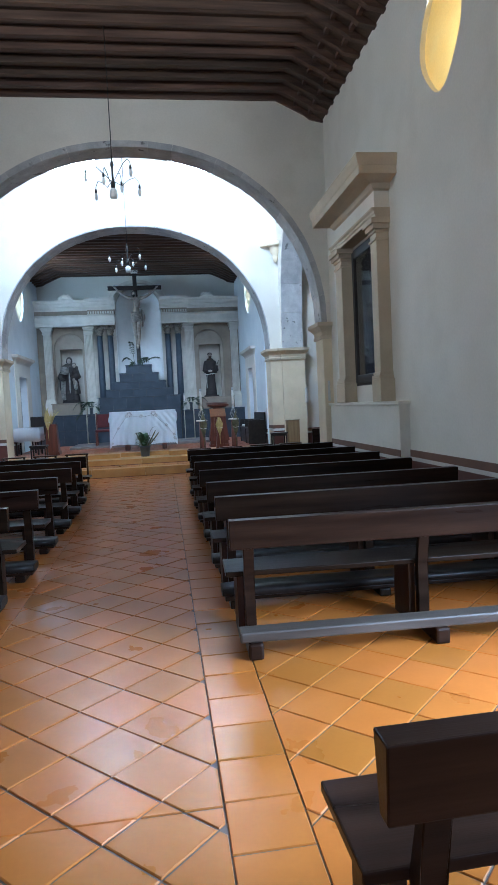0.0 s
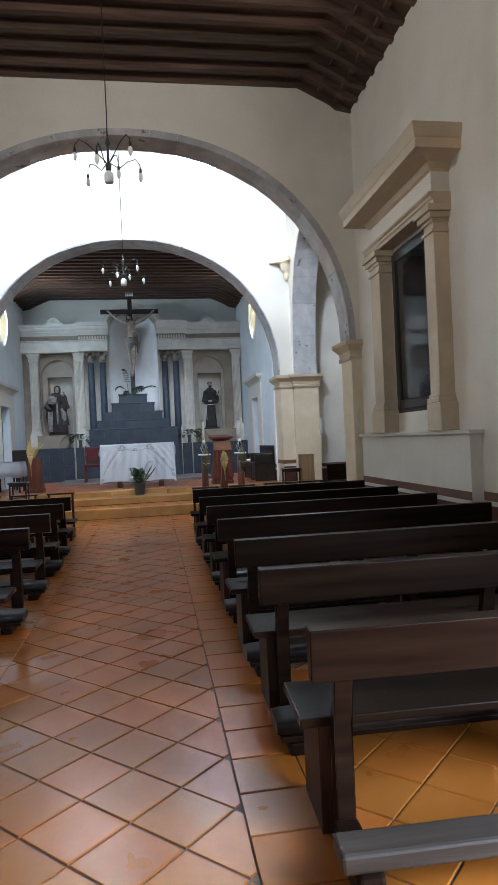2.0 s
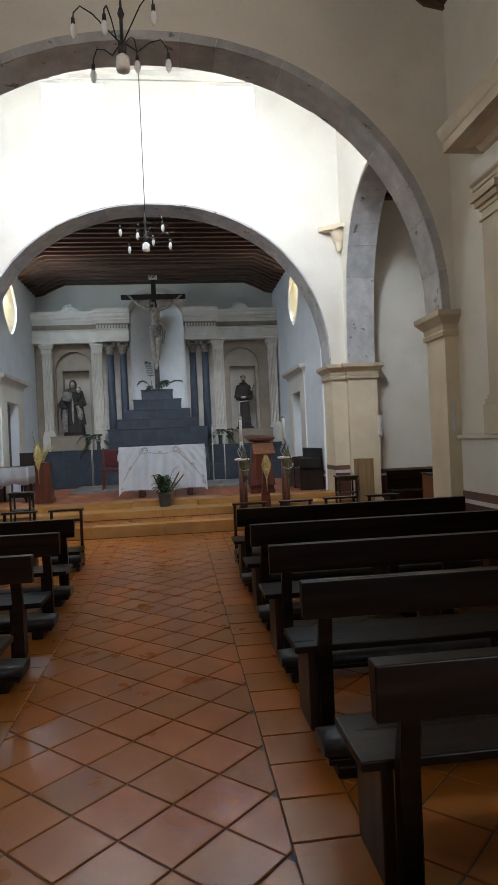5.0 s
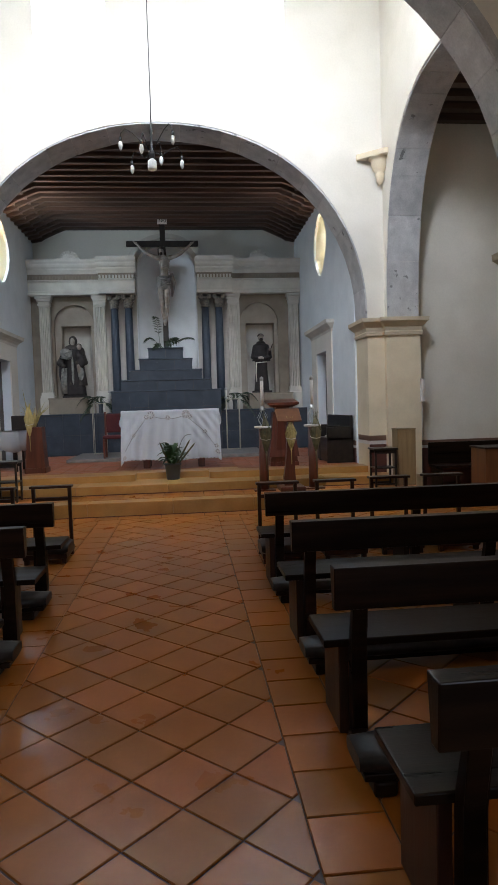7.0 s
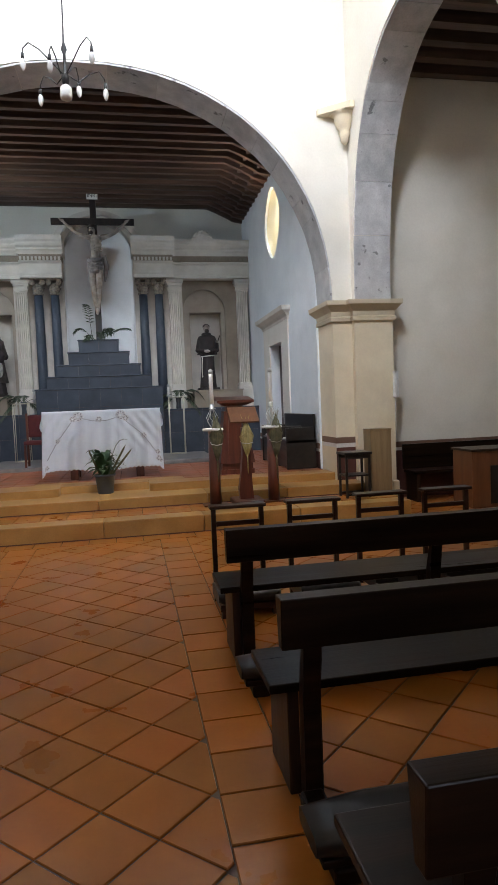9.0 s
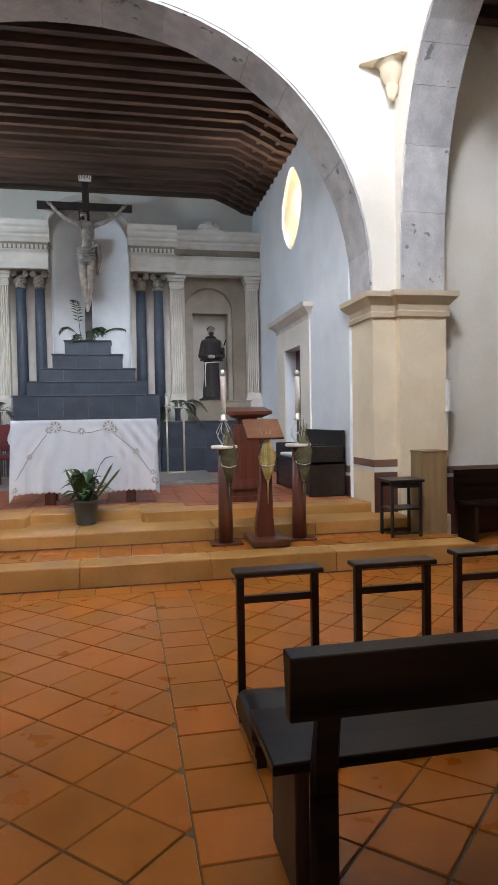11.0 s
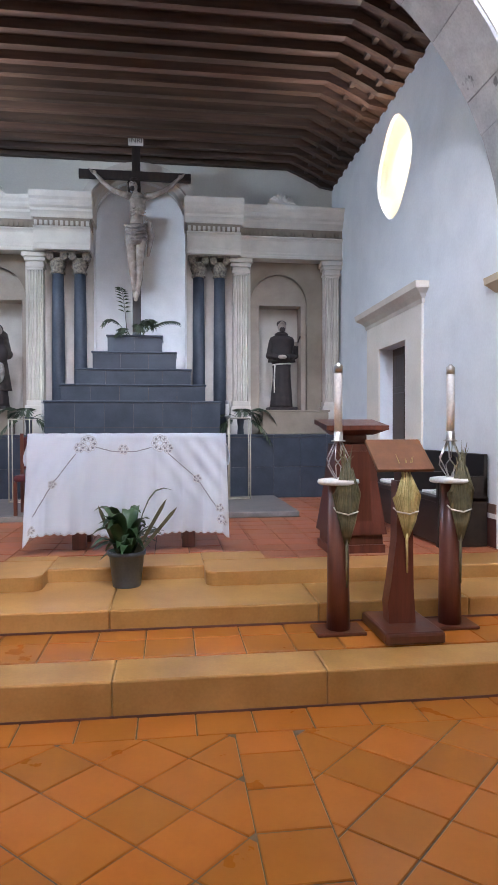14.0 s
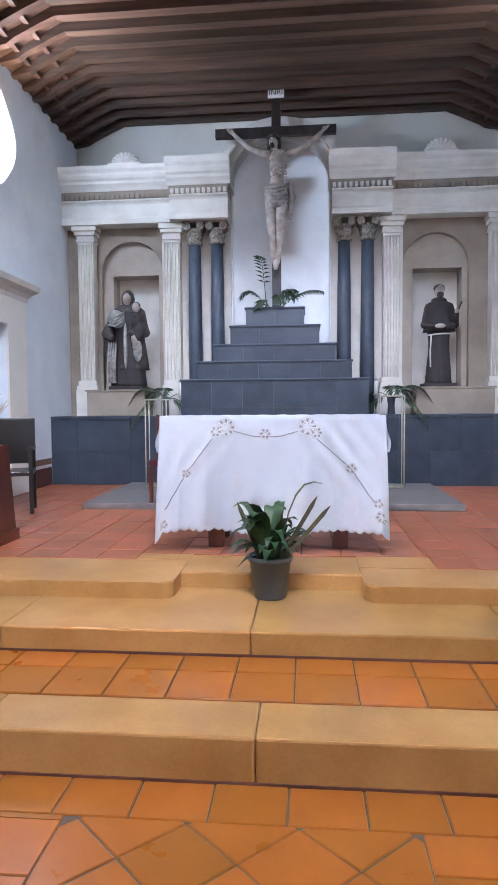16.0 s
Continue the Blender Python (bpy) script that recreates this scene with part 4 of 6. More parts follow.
        bm = prism(bmesh.new(), [(21.75, 4.84), (yf + 0.005, 4.84), (yf - 0.01, 4.88), (yf - 0.03, 4.91), (yf - 0.05, 4.93), (yf - 0.05, 4.97), (yf - 0.085, 5.00), (yf - 0.10, 5.04), (yf - 0.10, 5.08), (yf - 0.13, 5.12), (yf - 0.14, 5.17 + dz), (21.75, 5.20 + dz)], "x", x0 - (0.04 if dz else 0), x1 + (0.04 if dz else 0))
        part("cornice", bm, M["retable"], retable)
    # scallop on the cornice
    scallop = part("scallop", boxes((c - 0.25, c + 0.25, 21.24, 21.44, 5.17, 5.22), bevel=0.015), M["retable"], retable, "weathered stucco scallop ornament")
    for i in range(9):
        a = radians(10 + 20 * i)
        bm = bmesh.new()
        blob(bm, (c + 0.11 * math.cos(a), 21.34, 5.22 + 0.07 * math.sin(a)), (0.12, 0.09, 0.055), 0, pose(0, 0, 0, 0, -math.degrees(a), 0), 10)
        part("rib", bm, M["retable"], scallop)
# central niche
pts = [(RC - 0.93, 1.433)] + arch_curve(RC, 0.93, 5.02, 0.74)[::-1] + [(RC + 0.93, 1.433), (RC + 0.735, 1.433)] + arch_curve(RC, 0.735, 4.95, 0.67) + [(RC - 0.735, 1.433)]
part("central_bay", prism(bmesh.new(), pts, "y", 21.62, 21.74), M["niche_white"], retable, "white plastered central bay")
bm = bmesh.new()
rows = []
for i in range(13):
    a = math.pi * i / 12
    rows.append([bm.verts.new((RC + 0.76 * math.cos(a), 21.74 + 0.26 * math.sin(a), z)) for z in (1.433, 5.75)])
for p, q in zip(rows, rows[1:]):
    bm.faces.new((p[0], p[1], q[1], q[0])).smooth = True
part("niche_back", bm, M["niche_white"], retable, "white curved back of the central niche")
ring = arch_curve(RC, 0.85, 4.99, 0.72) + arch_curve(RC, 0.735, 4.95, 0.67)[::-1]
part("archivolt", prism(bmesh.new(), ring, "y", 21.42, 21.75), M["retable"], retable, "moulded stucco arch")
ring = arch_curve(RC, 0.95, 5.03, 0.78) + arch_curve(RC, 0.84, 4.99, 0.71)[::-1]
part("archivolt", prism(bmesh.new(), ring, "y", 21.32, 21.75), M["retable"], retable, "moulded stucco arch")

# blue tiled bench and stepped pedestal
bench = thing("tiled_altar_bench", "slate-blue tiled masonry bench along the altar wall", "altar bench", (0, 0, 0))
for x0, x1 in ((QX0, RC - 1.35), (RC + 1.25, QX1)):
    part("core", boxes((x0, x1, 20.77, 21.6, 0.425, 1.39)), M["grout"], bench)
    n = max(1, round((x1 - x0) / 0.42))
    for i in range(n):
        a, b = x0 + (x1 - x0) * i / n, x0 + (x1 - x0) * (i + 1) / n
        part("tile", boxes((a + 0.002, b - 0.002, 20.758, 20.772, 0.44, 0.92), bevel=0.002), M["blue"], bench)
        part("tile", boxes((a + 0.002, b - 0.002, 20.758, 20.772, 0.924, 1.385), bevel=0.002), M["blue"], bench)
        part("cap_tile", boxes((a + 0.002, b - 0.002, 20.74, 21.58, 1.39, 1.433), bevel=0.008), M["blue"], bench, "tiled cap")
ped = thing("stepped_pedestal", "slate-blue tiled stepped pedestal under the crucifix", "pedestal", (0, 0, 0))
PC = -0.70
for half, y0, z0, z1 in ((1.29, 20.50, 0.44, 1.94), (1.07, 20.60, 1.94, 2.195), (0.855, 20.70, 2.195, 2.438), (0.63, 20.80, 2.438, 2.709), (0.415, 20.90, 2.709, 2.975)):
    n = max(2, round(2 * half / 0.40))
    part("core", boxes((PC - half + 0.012, PC + half - 0.012, y0 + 0.012, 21.56, z0 - 0.01, z1 - 0.03)), M["grout"], ped)
    rows = 4 if z0 < 1 else 1
    for j in range(rows):
        za, zb = z0 + (z1 - 0.032 - z0) * j / rows, z0 + (z1 - 0.032 - z0) * (j + 1) / rows
        for i in range(n):
            a, b = PC - half + 2 * half * i / n, PC - half + 2 * half * (i + 1) / n
            part("tile", boxes((a + 0.002, b - 0.002, y0, y0 + 0.013, za + 0.002, zb - 0.002)), M["blue"], ped)
        for e in (-1, 1):
            xs = sorted((PC + e * half, PC + e * (half - 0.013)))
            part("tile", boxes((*xs, y0 + 0.014, 21.55, za + 0.002, zb - 0.002)), M["blue"], ped)
    part("nosing", boxes((PC - half - 0.018, PC + half + 0.018, y0 - 0.018, 21.555, z1 - 0.03, z1), bevel=0.010), M["blue"], ped, "rounded tile nosing")

# crucifix
KX, KY = -0.68, 21.12
cross = thing("cross", "tall black-brown wooden cross on the tiled pedestal", "cross", (0, 0, 0))
part("upright", boxes((KX - 0.065, KX + 0.065, KY, KY + 0.07, 2.975, 6.10), bevel=0.006), M["cross"], cross)
part("crossbar", boxes((KX - 0.88, KX + 0.86, KY - 0.02, KY + 0.05, 5.44, 5.575), bevel=0.006), M["cross"], cross)
sign = part("title_plaque", boxes((KX - 0.115, KX + 0.115, KY - 0.03, KY - 0.005, 5.97, 6.13), bevel=0.006), M["paper"], cross, "small white title plaque")
fc = bpy.data.curves.new("lettering", "FONT")
fc.body, fc.size, fc.extrude, fc.align_x = "INRI", 0.11, 0.002, "CENTER"
fo = bpy.data.objects.new("lettering", fc)
scene.collection.objects.link(fo)
bpy.context.view_layer.update()
me = bpy.data.meshes.new_from_object(fo.evaluated_get(bpy.context.evaluated_depsgraph_get()))
scene.collection.objects.unlink(fo)
bpy.data.objects.remove(fo)
me.transform(pose(KX, KY - 0.033, 6.012, 90, 0, 0))
me.materials.clear()
me.materials.append(M["ink"])
letters = new("lettering", me)
letters.parent = sign
bm = bmesh.new()


def limb(pts, radii, mat=0):
    tube(bm, pts, radii, 10, mat)
    for p, r in zip(pts, radii):
        blob(bm, p, (r, r, r), mat, None, 10)


FY = KY - 0.13
limb([(KX + 0.03, FY, 5.10), (KX + 0.035, FY - 0.025, 4.98), (KX + 0.02, FY - 0.01, 4.82), (KX + 0.01, FY + 0.02, 4.66)], [0.112, 0.122, 0.092, 0.112])
for e in (-1, 1):
    blob(bm, (KX + 0.035 + e * 0.06, FY - 0.065, 5.05), (0.07, 0.05, 0.055))
    for k in range(4):
        tube(bm, [(KX + 0.035 + e * 0.02, FY - 0.125, 4.98 - 0.045 * k), (KX + 0.035 + e * 0.075, FY - 0.11, 4.965 - 0.05 * k), (KX + 0.035 + e * 0.115, FY - 0.04, 4.97 - 0.045 * k)], 0.010, 6)
for pts in ([(KX - 0.10, FY, 5.14), (KX - 0.22, FY + 0.02, 5.18), (KX - 0.36, FY + 0.04, 5.24), (KX - 0.52, FY + 0.07, 5.38), (KX - 0.62, FY + 0.09, 5.49)],
            [(KX + 0.17, FY, 5.14), (KX + 0.29, FY + 0.02, 5.18), (KX + 0.43, FY + 0.04, 5.25), (KX + 0.58, FY + 0.07, 5.38), (KX + 0.67, FY + 0.09, 5.48)]):
    limb(pts, [0.062, 0.050, 0.043, 0.036, 0.024])
for sx, hz, e in ((-0.64, 5.51, -1), (0.69, 5.50, 1)):
    blob(bm, (KX + sx, FY + 0.08, hz), (0.036, 0.02, 0.036))
    for f in range(4):
        tube(bm, [(KX + sx + e * 0.015, FY + 0.07, hz - 0.02 + 0.014 * f), (KX + sx + e * (0.05 + 0.01 * f), FY + 0.05, hz + 0.015 * f)], 0.007, 6)
limb([(KX + 0.02, FY, 5.17), (KX - 0.01, FY - 0.04, 5.22)], [0.05, 0.045])
tilt = pose(0, 0, 0, -18, -12, 0)
blob(bm, (KX - 0.03, FY - 0.08, 5.27), (0.062, 0.075, 0.095), 0, tilt)
blob(bm, (KX - 0.025, FY - 0.055, 5.335), (0.082, 0.095, 0.055), 2, tilt)
blob(bm, (KX + 0.05, FY - 0.03, 5.23), (0.030, 0.05, 0.12), 2)
blob(bm, (KX - 0.10, FY - 0.02, 5.26), (0.024, 0.05, 0.085), 2)
blob(bm, (KX - 0.045, FY - 0.145, 5.205), (0.036, 0.028, 0.042), 2)
blob(bm, (KX - 0.04, FY - 0.16, 5.262), (0.011, 0.016, 0.026), 0)
for e in (-1, 1):
    blob(bm, (KX - 0.037 + e * 0.026, FY - 0.143, 5.288), (0.014, 0.010, 0.008), 2)
tube(bm, [(KX - 0.025 + 0.09 * math.cos(a), FY - 0.055 + 0.10 * math.sin(a), 5.325 + 0.012 * math.sin(5 * a)) for a in [2 * math.pi * k / 20 for k in range(21)]], 0.012, 6, 2)
limb([(KX - 0.07, FY, 4.58), (KX - 0.065, FY - 0.09, 4.18), (KX - 0.035, FY + 0.01, 3.86), (KX - 0.015, FY + 0.02, 3.64)], [0.098, 0.068, 0.058, 0.040])
limb([(KX + 0.075, FY, 4.58), (KX + 0.07, FY - 0.10, 4.20), (KX + 0.045, FY + 0.01, 3.86), (KX + 0.015, FY + 0.0, 3.64)], [0.098, 0.068, 0.058, 0.040])
limb([(KX - 0.012, FY + 0.0, 3.62), (KX - 0.005, FY - 0.06, 3.53)], [0.042, 0.030])
limb([(KX + 0.014, FY - 0.03, 3.63), (KX + 0.004, FY - 0.09, 3.54)], [0.040, 0.028])
lathe(bm, [(0.165, 4.36), (0.185, 4.45), (0.175, 4.56), (0.165, 4.66), (0.14, 4.69)], KX, FY + 0.01, 28, 1, lambda r, z, a: r * (0.9 + 0.06 * math.sin(7 * a + 14 * z) + 0.2 * max(0, -math.sin(a)) * 0.3))
for k in range(5):
    tube(bm, [(KX - 0.16 + 0.01 * k, FY - 0.10, 4.66 - 0.05 * k), (KX, FY - 0.175, 4.61 - 0.05 * k), (KX + 0.165, FY - 0.10, 4.69 - 0.055 * k)], 0.018, 8, 1)
limb([(KX + 0.19, FY - 0.05, 4.72), (KX + 0.235, FY - 0.04, 4.52), (KX + 0.19, FY - 0.03, 4.22)], [0.05, 0.055, 0.022], 1)
tagged(part("crucifix_figure", bm, [M["skin"], M["loin"], M["hair"]]), "life-size carved and painted figure hanging on the cross", "statue")


# standing saints
def robe(bm, x, y, z, h, w, d, mat, folds, phase):
    prof = [(1.0, 0.0), (0.97, 0.04), (0.90, 0.2), (0.80, 0.42), (0.80, 0.58), (0.92, 0.70), (0.86, 0.80), (0.55, 0.87), (0.22, 0.90)]
    rings = []
    for r, t in prof:
        ring = []
        for i in range(40):
            a = 2 * math.pi * i / 40
            k = r * (1 + 0.07 * (1 - t) * math.sin(folds * a + phase + 3 * t))
            ring.append(bm.verts.new((x + w * k * math.cos(a), y + d * k * math.sin(a), z + h * t)))
        rings.append(ring)
    for p, q in zip(rings, rings[1:]):
        for i in range(40):
            f = bm.faces.new((p[i], p[(i + 1) % 40], q[(i + 1) % 40], q[i]))
            f.material_index, f.smooth = mat, True
    bm.faces.new(rings[0][::-1]), bm.faces.new(rings[-1])


bm = bmesh.new()
SX, SY, SZ = RC + 2.32, 21.33, 1.83
box(bm, SX - 0.24, SX + 0.24, SY - 0.17, SY + 0.17, SZ, SZ + 0.05, 0.01, 0)
robe(bm, SX, SY, SZ + 0.05, 1.12, 0.185, 0.15, 0, 13, 0.4)
robe(bm, SX, SY, SZ + 0.80, 0.50, 0.225, 0.17, 0, 7, 1.0)
for e in (-1, 1):
    limb([(SX + e * 0.16, SY, SZ + 1.14), (SX + e * 0.215, SY - 0.05, SZ + 0.90), (SX + e * 0.07, SY - 0.18, SZ + 0.86)], [0.055, 0.06, 0.05], 0)
limb([(SX + 0.215, SY - 0.07, SZ + 0.92), (SX + 0.20, SY - 0.2, SZ + 1.03)], [0.05, 0.04], 0)
blob(bm, (SX - 0.03, SY - 0.24, SZ + 0.86), (0.075, 0.03, 0.035), 1)
blob(bm, (SX + 0.2, SY - 0.22, SZ + 1.07), (0.03, 0.03, 0.045), 1)
tube(bm, [(SX + 0.20, SY - 0.22, SZ + 1.02), (SX + 0.27, SY - 0.22, SZ + 1.20)], 0.012, 6, 3)
blob(bm, (SX, SY - 0.02, SZ + 1.38), (0.072, 0.085, 0.10), 1)
blob(bm, (SX, SY + 0.01, SZ + 1.43), (0.082, 0.088, 0.062), 3)
blob(bm, (SX, SY - 0.085, SZ + 1.325), (0.05, 0.03, 0.05), 3)
blob(bm, (SX, SY + 0.01, SZ + 1.255), (0.115, 0.11, 0.05), 0)
blob(bm, (SX, SY - 0.115, SZ + 1.385), (0.011, 0.016, 0.024), 1)
tube(bm, [(SX + 0.155 * math.cos(a), SY + 0.127 * math.sin(a), SZ + 0.76 + 0.01 * math.cos(a)) for a in [2 * math.pi * i / 20 for i in range(21)]], 0.013, 6, 2)
tube(bm, [(SX - 0.13, SY - 0.11, SZ + 0.74), (SX - 0.15, SY - 0.15, SZ + 0.5), (SX - 0.145, SY - 0.15, SZ + 0.28)], 0.011, 6, 2)
tagged(part("friar_statue", bm, [M["habit"], M["skin"], M["twine"], M["hair"]]), "dark brown statue of a robed friar in a niche", "statue")
bm = bmesh.new()
SX = RC - 2.32
box(bm, SX - 0.27, SX + 0.27, SY - 0.19, SY + 0.19, SZ, SZ + 0.05, 0.01, 0)
robe(bm, SX, SY, SZ + 0.05, 1.36, 0.27, 0.19, 0, 9, 1.2)
robe(bm, SX, SY + 0.02, SZ + 0.30, 1.12, 0.30, 0.18, 1, 6, 0.2)
limb([(SX - 0.2, SY, SZ + 1.08), (SX - 0.31, SY - 0.08, SZ + 0.85), (SX - 0.20, SY - 0.24, SZ + 0.78)], [0.08, 0.085, 0.05], 1)
limb([(SX + 0.2, SY, SZ + 1.08), (SX + 0.28, SY - 0.08, SZ + 0.86), (SX + 0.12, SY - 0.22, SZ + 0.84)], [0.08, 0.08, 0.05], 1)
limb([(SX - 0.27, SY - 0.05, SZ + 0.95), (SX - 0.27, SY - 0.12, SZ + 0.55), (SX - 0.22, SY - 0.12, SZ + 0.15)], [0.06, 0.07, 0.05], 0)
blob(bm, (SX + 0.0, SY - 0.03, SZ + 1.37), (0.072, 0.085, 0.10), 2)
blob(bm, (SX + 0.0, SY + 0.015, SZ + 1.38), (0.105, 0.105, 0.14), 1)
limb([(SX + 0.16, SY - 0.16, SZ + 0.92), (SX + 0.17, SY - 0.15, SZ + 1.08)], [0.085, 0.075], 0)
limb([(SX + 0.14, SY - 0.18, SZ + 0.88), (SX + 0.16, SY - 0.22, SZ + 0.62)], [0.06, 0.04], 2)
blob(bm, (SX + 0.17, SY - 0.17, SZ + 1.225), (0.058, 0.062, 0.075), 2)
blob(bm, (SX + 0.17, SY - 0.15, SZ + 1.245), (0.063, 0.063, 0.068), 3)
blob(bm, (SX - 0.14, SY - 0.12, SZ + 1.06), (0.17, 0.11, 0.13), 4, pose(0, 0, 0, 0, 30, 0))
for k in range(4):
    tube(bm, [(SX - 0.28 + 0.03 * k, SY - 0.12, SZ + 0.98 + 0.04 * k), (SX - 0.14, SY - 0.235, SZ + 0.94 + 0.045 * k), (SX + 0.0, SY - 0.2, SZ + 1.03 + 0.04 * k)], 0.016, 6, 4)
    tube(bm, [(SX - 0.25 + 0.035 * k, SY - 0.17, SZ + 0.72), (SX - 0.27 + 0.035 * k, SY - 0.185, SZ + 0.4), (SX - 0.25 + 0.03 * k, SY - 0.19, SZ + 0.10)], [0.012, 0.022, 0.018], 6, 4)
blob(bm, (SX + 0.0, SY - 0.17, SZ + 0.66), (0.03, 0.035, 0.36), 4)
blob(bm, (SX + 0.19, SY - 0.19, SZ + 0.58), (0.07, 0.05, 0.17), 4)
blob(bm, (SX + 0.18, SY - 0.17, SZ + 0.86), (0.13, 0.08, 0.17), 0)
tagged(part("madonna_statue", bm, [M["habit"], M["robe"], M["skin"], M["hair"], M["mantle"]]), "weathered statue of a robed mother holding a child", "statue")

# ---- altar ----
AX0, AX1, AY0, AY1, AZ = -1.37, 0.32, 16.62, 17.30, 1.472
structure("trim_predella", boxes((-2.72, -0.55, 18.55, 20.5, 0.43, 0.505), (-0.546, 1.42, 18.62, 20.5, 0.43, 0.503), bevel=0.012), M["slab"], "low grey stone predella behind the altar", "platform")
table = thing("altar_table", "dark wooden altar table under a white cloth", "altar", (0, 0, 0))
part("tabletop", boxes((AX0 + 0.03, AX1 - 0.03, AY0 + 0.03, AY1 - 0.03, AZ - 0.07, AZ - 0.015), bevel=0.006), M["mahogany"], table)
for x in (AX0 + 0.40, AX1 - 0.32):
    for y in (AY0 + 0.14, AY1 - 0.14):
        part("leg", boxes((x - 0.06, x + 0.06, y - 0.05, y + 0.05, 0.44, AZ - 0.07), bevel=0.006), M["mahogany"], table)
cl = thing("altar_cloth", "white linen altar cloth with lace insets and scalloped hem", "tablecloth", (0, 0, 0))
bm = bmesh.new()
NXC = 220


def hem(u):
    corner = max(0, 1 - u / 0.045) ** 1.5 + 0.6 * max(0, 1 - (1 - u) / 0.045) ** 1.5
    return 0.605 - 0.10 * corner + 0.012 * math.sin(u * 9) - 0.016 * abs(math.sin(u * 88))


def drape(u, v):
    """Front drop: u along the table, v from the edge down."""
    x = AX0 - 0.012 + (AX1 - AX0 + 0.024) * u + 0.02 * v * (2 * u - 1)
    z = AZ - (AZ - hem(u)) * v
    fold = 0.030 * math.sin(13 * u + 1.2 * v) + 0.022 * math.sin(31 * u + 2.5 * math.sin(4 * u)) + 0.014 * math.sin(57 * u + 3 * v)
    pull = 0.016 * math.sin(70 * (u - 0.30) + 26 * v) * math.exp(-((u - 0.16) / 0.16) ** 2) + 0.016 * math.sin(70 * (u - 0.66) - 26 * v) * math.exp(-((u - 0.84) / 0.16) ** 2)
    crease = 0.012 * (1 - abs(math.sin(22 * u + 1.5 * math.sin(7 * u)))) ** 3
    y = AY0 - 0.012 - v * (0.085 + 1.3 * fold + crease) - pull * math.sin(math.pi * min(1, v * 1.3)) - 0.012 * math.exp(-((v - 0.1) / 0.05) ** 2) * math.sin(20 * u)
    return (x, y, z)


grid = [[bm.verts.new(drape(i / NXC, j / 22)) for i in range(NXC + 1)] for j in range(23)]
back = [[bm.verts.new((drape(i / NXC, 0)[0], AY0 - 0.012 + (AY1 - AY0 + 0.024) * k / 4, AZ + 0.002 * math.sin(i * 0.3 + k))) for i in range(NXC + 1)] for k in range(1, 5)]
rows = back[::-1] + grid
for p, q in zip(rows, rows[1:]):
    for i in range(NXC):
        bm.faces.new((p[i], p[i + 1], q[i + 1], q[i])).smooth = True
for e, i in ((-1, 0), (1, NXC)):
    top = [r[i] for r in rows[:5]]
    x = top[0].co.x
    side = [top]
    for j in range(1, 7):
        side.append([bm.verts.new((x + e * (0.02 + 0.018 * math.sin(7 * v.co.y + j)) * min(1, j / 2), v.co.y, AZ - 0.28 * j / 6 - 0.07 * (v.co.y - AY0) * j / 6)) for v in top])
    for p, q in zip(side, side[1:]):
        for k in range(4):
            bm.faces.new((p[k], p[k + 1], q[k + 1], q[k])).smooth = True
bmesh.ops.solidify(bm, geom=bm.faces[:], thickness=0.004)
part("linen", bm, M["cloth"], cl, smooth=True)


def on_cloth(u, v, out=0.006):
    p = drape(u, v)
    return Vector((p[0], p[1] - out, p[2]))


def motif(u, v, r, petals):
    m = bmesh.new()
    du, dv = r / (AX1 - AX0), r / (AZ - 0.6)
    for i in range(petals):
        a = 2 * math.pi * i / petals
        loop = [on_cloth(u + du * (0.55 * math.cos(a) + 0.33 * math.cos(b)), min(0.985, max(0.01, v + dv * (0.55 * math.sin(a) + 0.33 * math.sin(b))))) for b in [2 * math.pi * k / 8 for k in range(9)]]
        tube(m, loop, 0.0045, 5)
    part("lace_motif", m, M["lace"], cl, "openwork lace flower")
    # the linen has no holes: flat grey patches paint the shade of the openings
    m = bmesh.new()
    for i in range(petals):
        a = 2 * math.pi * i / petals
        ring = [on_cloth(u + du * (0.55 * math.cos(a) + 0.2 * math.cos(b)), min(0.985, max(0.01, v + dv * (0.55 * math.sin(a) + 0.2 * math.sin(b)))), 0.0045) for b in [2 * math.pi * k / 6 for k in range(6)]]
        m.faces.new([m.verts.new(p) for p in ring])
    part("lace_opening_shade", m, M["lace_shade"], cl, "grey patch painted for the shade in a lace opening")


for u, v, r, n in ((0.30, 0.10, 0.085, 8), (0.255, 0.14, 0.05, 6), (0.66, 0.095, 0.085, 8), (0.70, 0.15, 0.05, 6), (0.475, 0.155, 0.05, 6), (0.13, 0.50, 0.04, 5), (0.845, 0.46, 0.045, 5), (0.965, 0.86, 0.05, 6), (0.955, 0.75, 0.04, 5), (0.04, 0.93, 0.035, 5)):
    motif(u, v, r, n)
for pts in ([(0.24, 0.2), (0.13, 0.5), (0.03, 0.85)], [(0.70, 0.2), (0.845, 0.46), (0.955, 0.8)], [(0.33, 0.13), (0.42, 0.175), (0.475, 0.18), (0.54, 0.175), (0.63, 0.13)]):
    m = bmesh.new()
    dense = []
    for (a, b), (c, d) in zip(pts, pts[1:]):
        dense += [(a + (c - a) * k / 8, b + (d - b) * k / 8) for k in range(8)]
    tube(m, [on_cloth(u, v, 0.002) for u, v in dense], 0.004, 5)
    part("lace_ribbon", m, M["lace_shade"], cl, "ladder-stitch lace line")
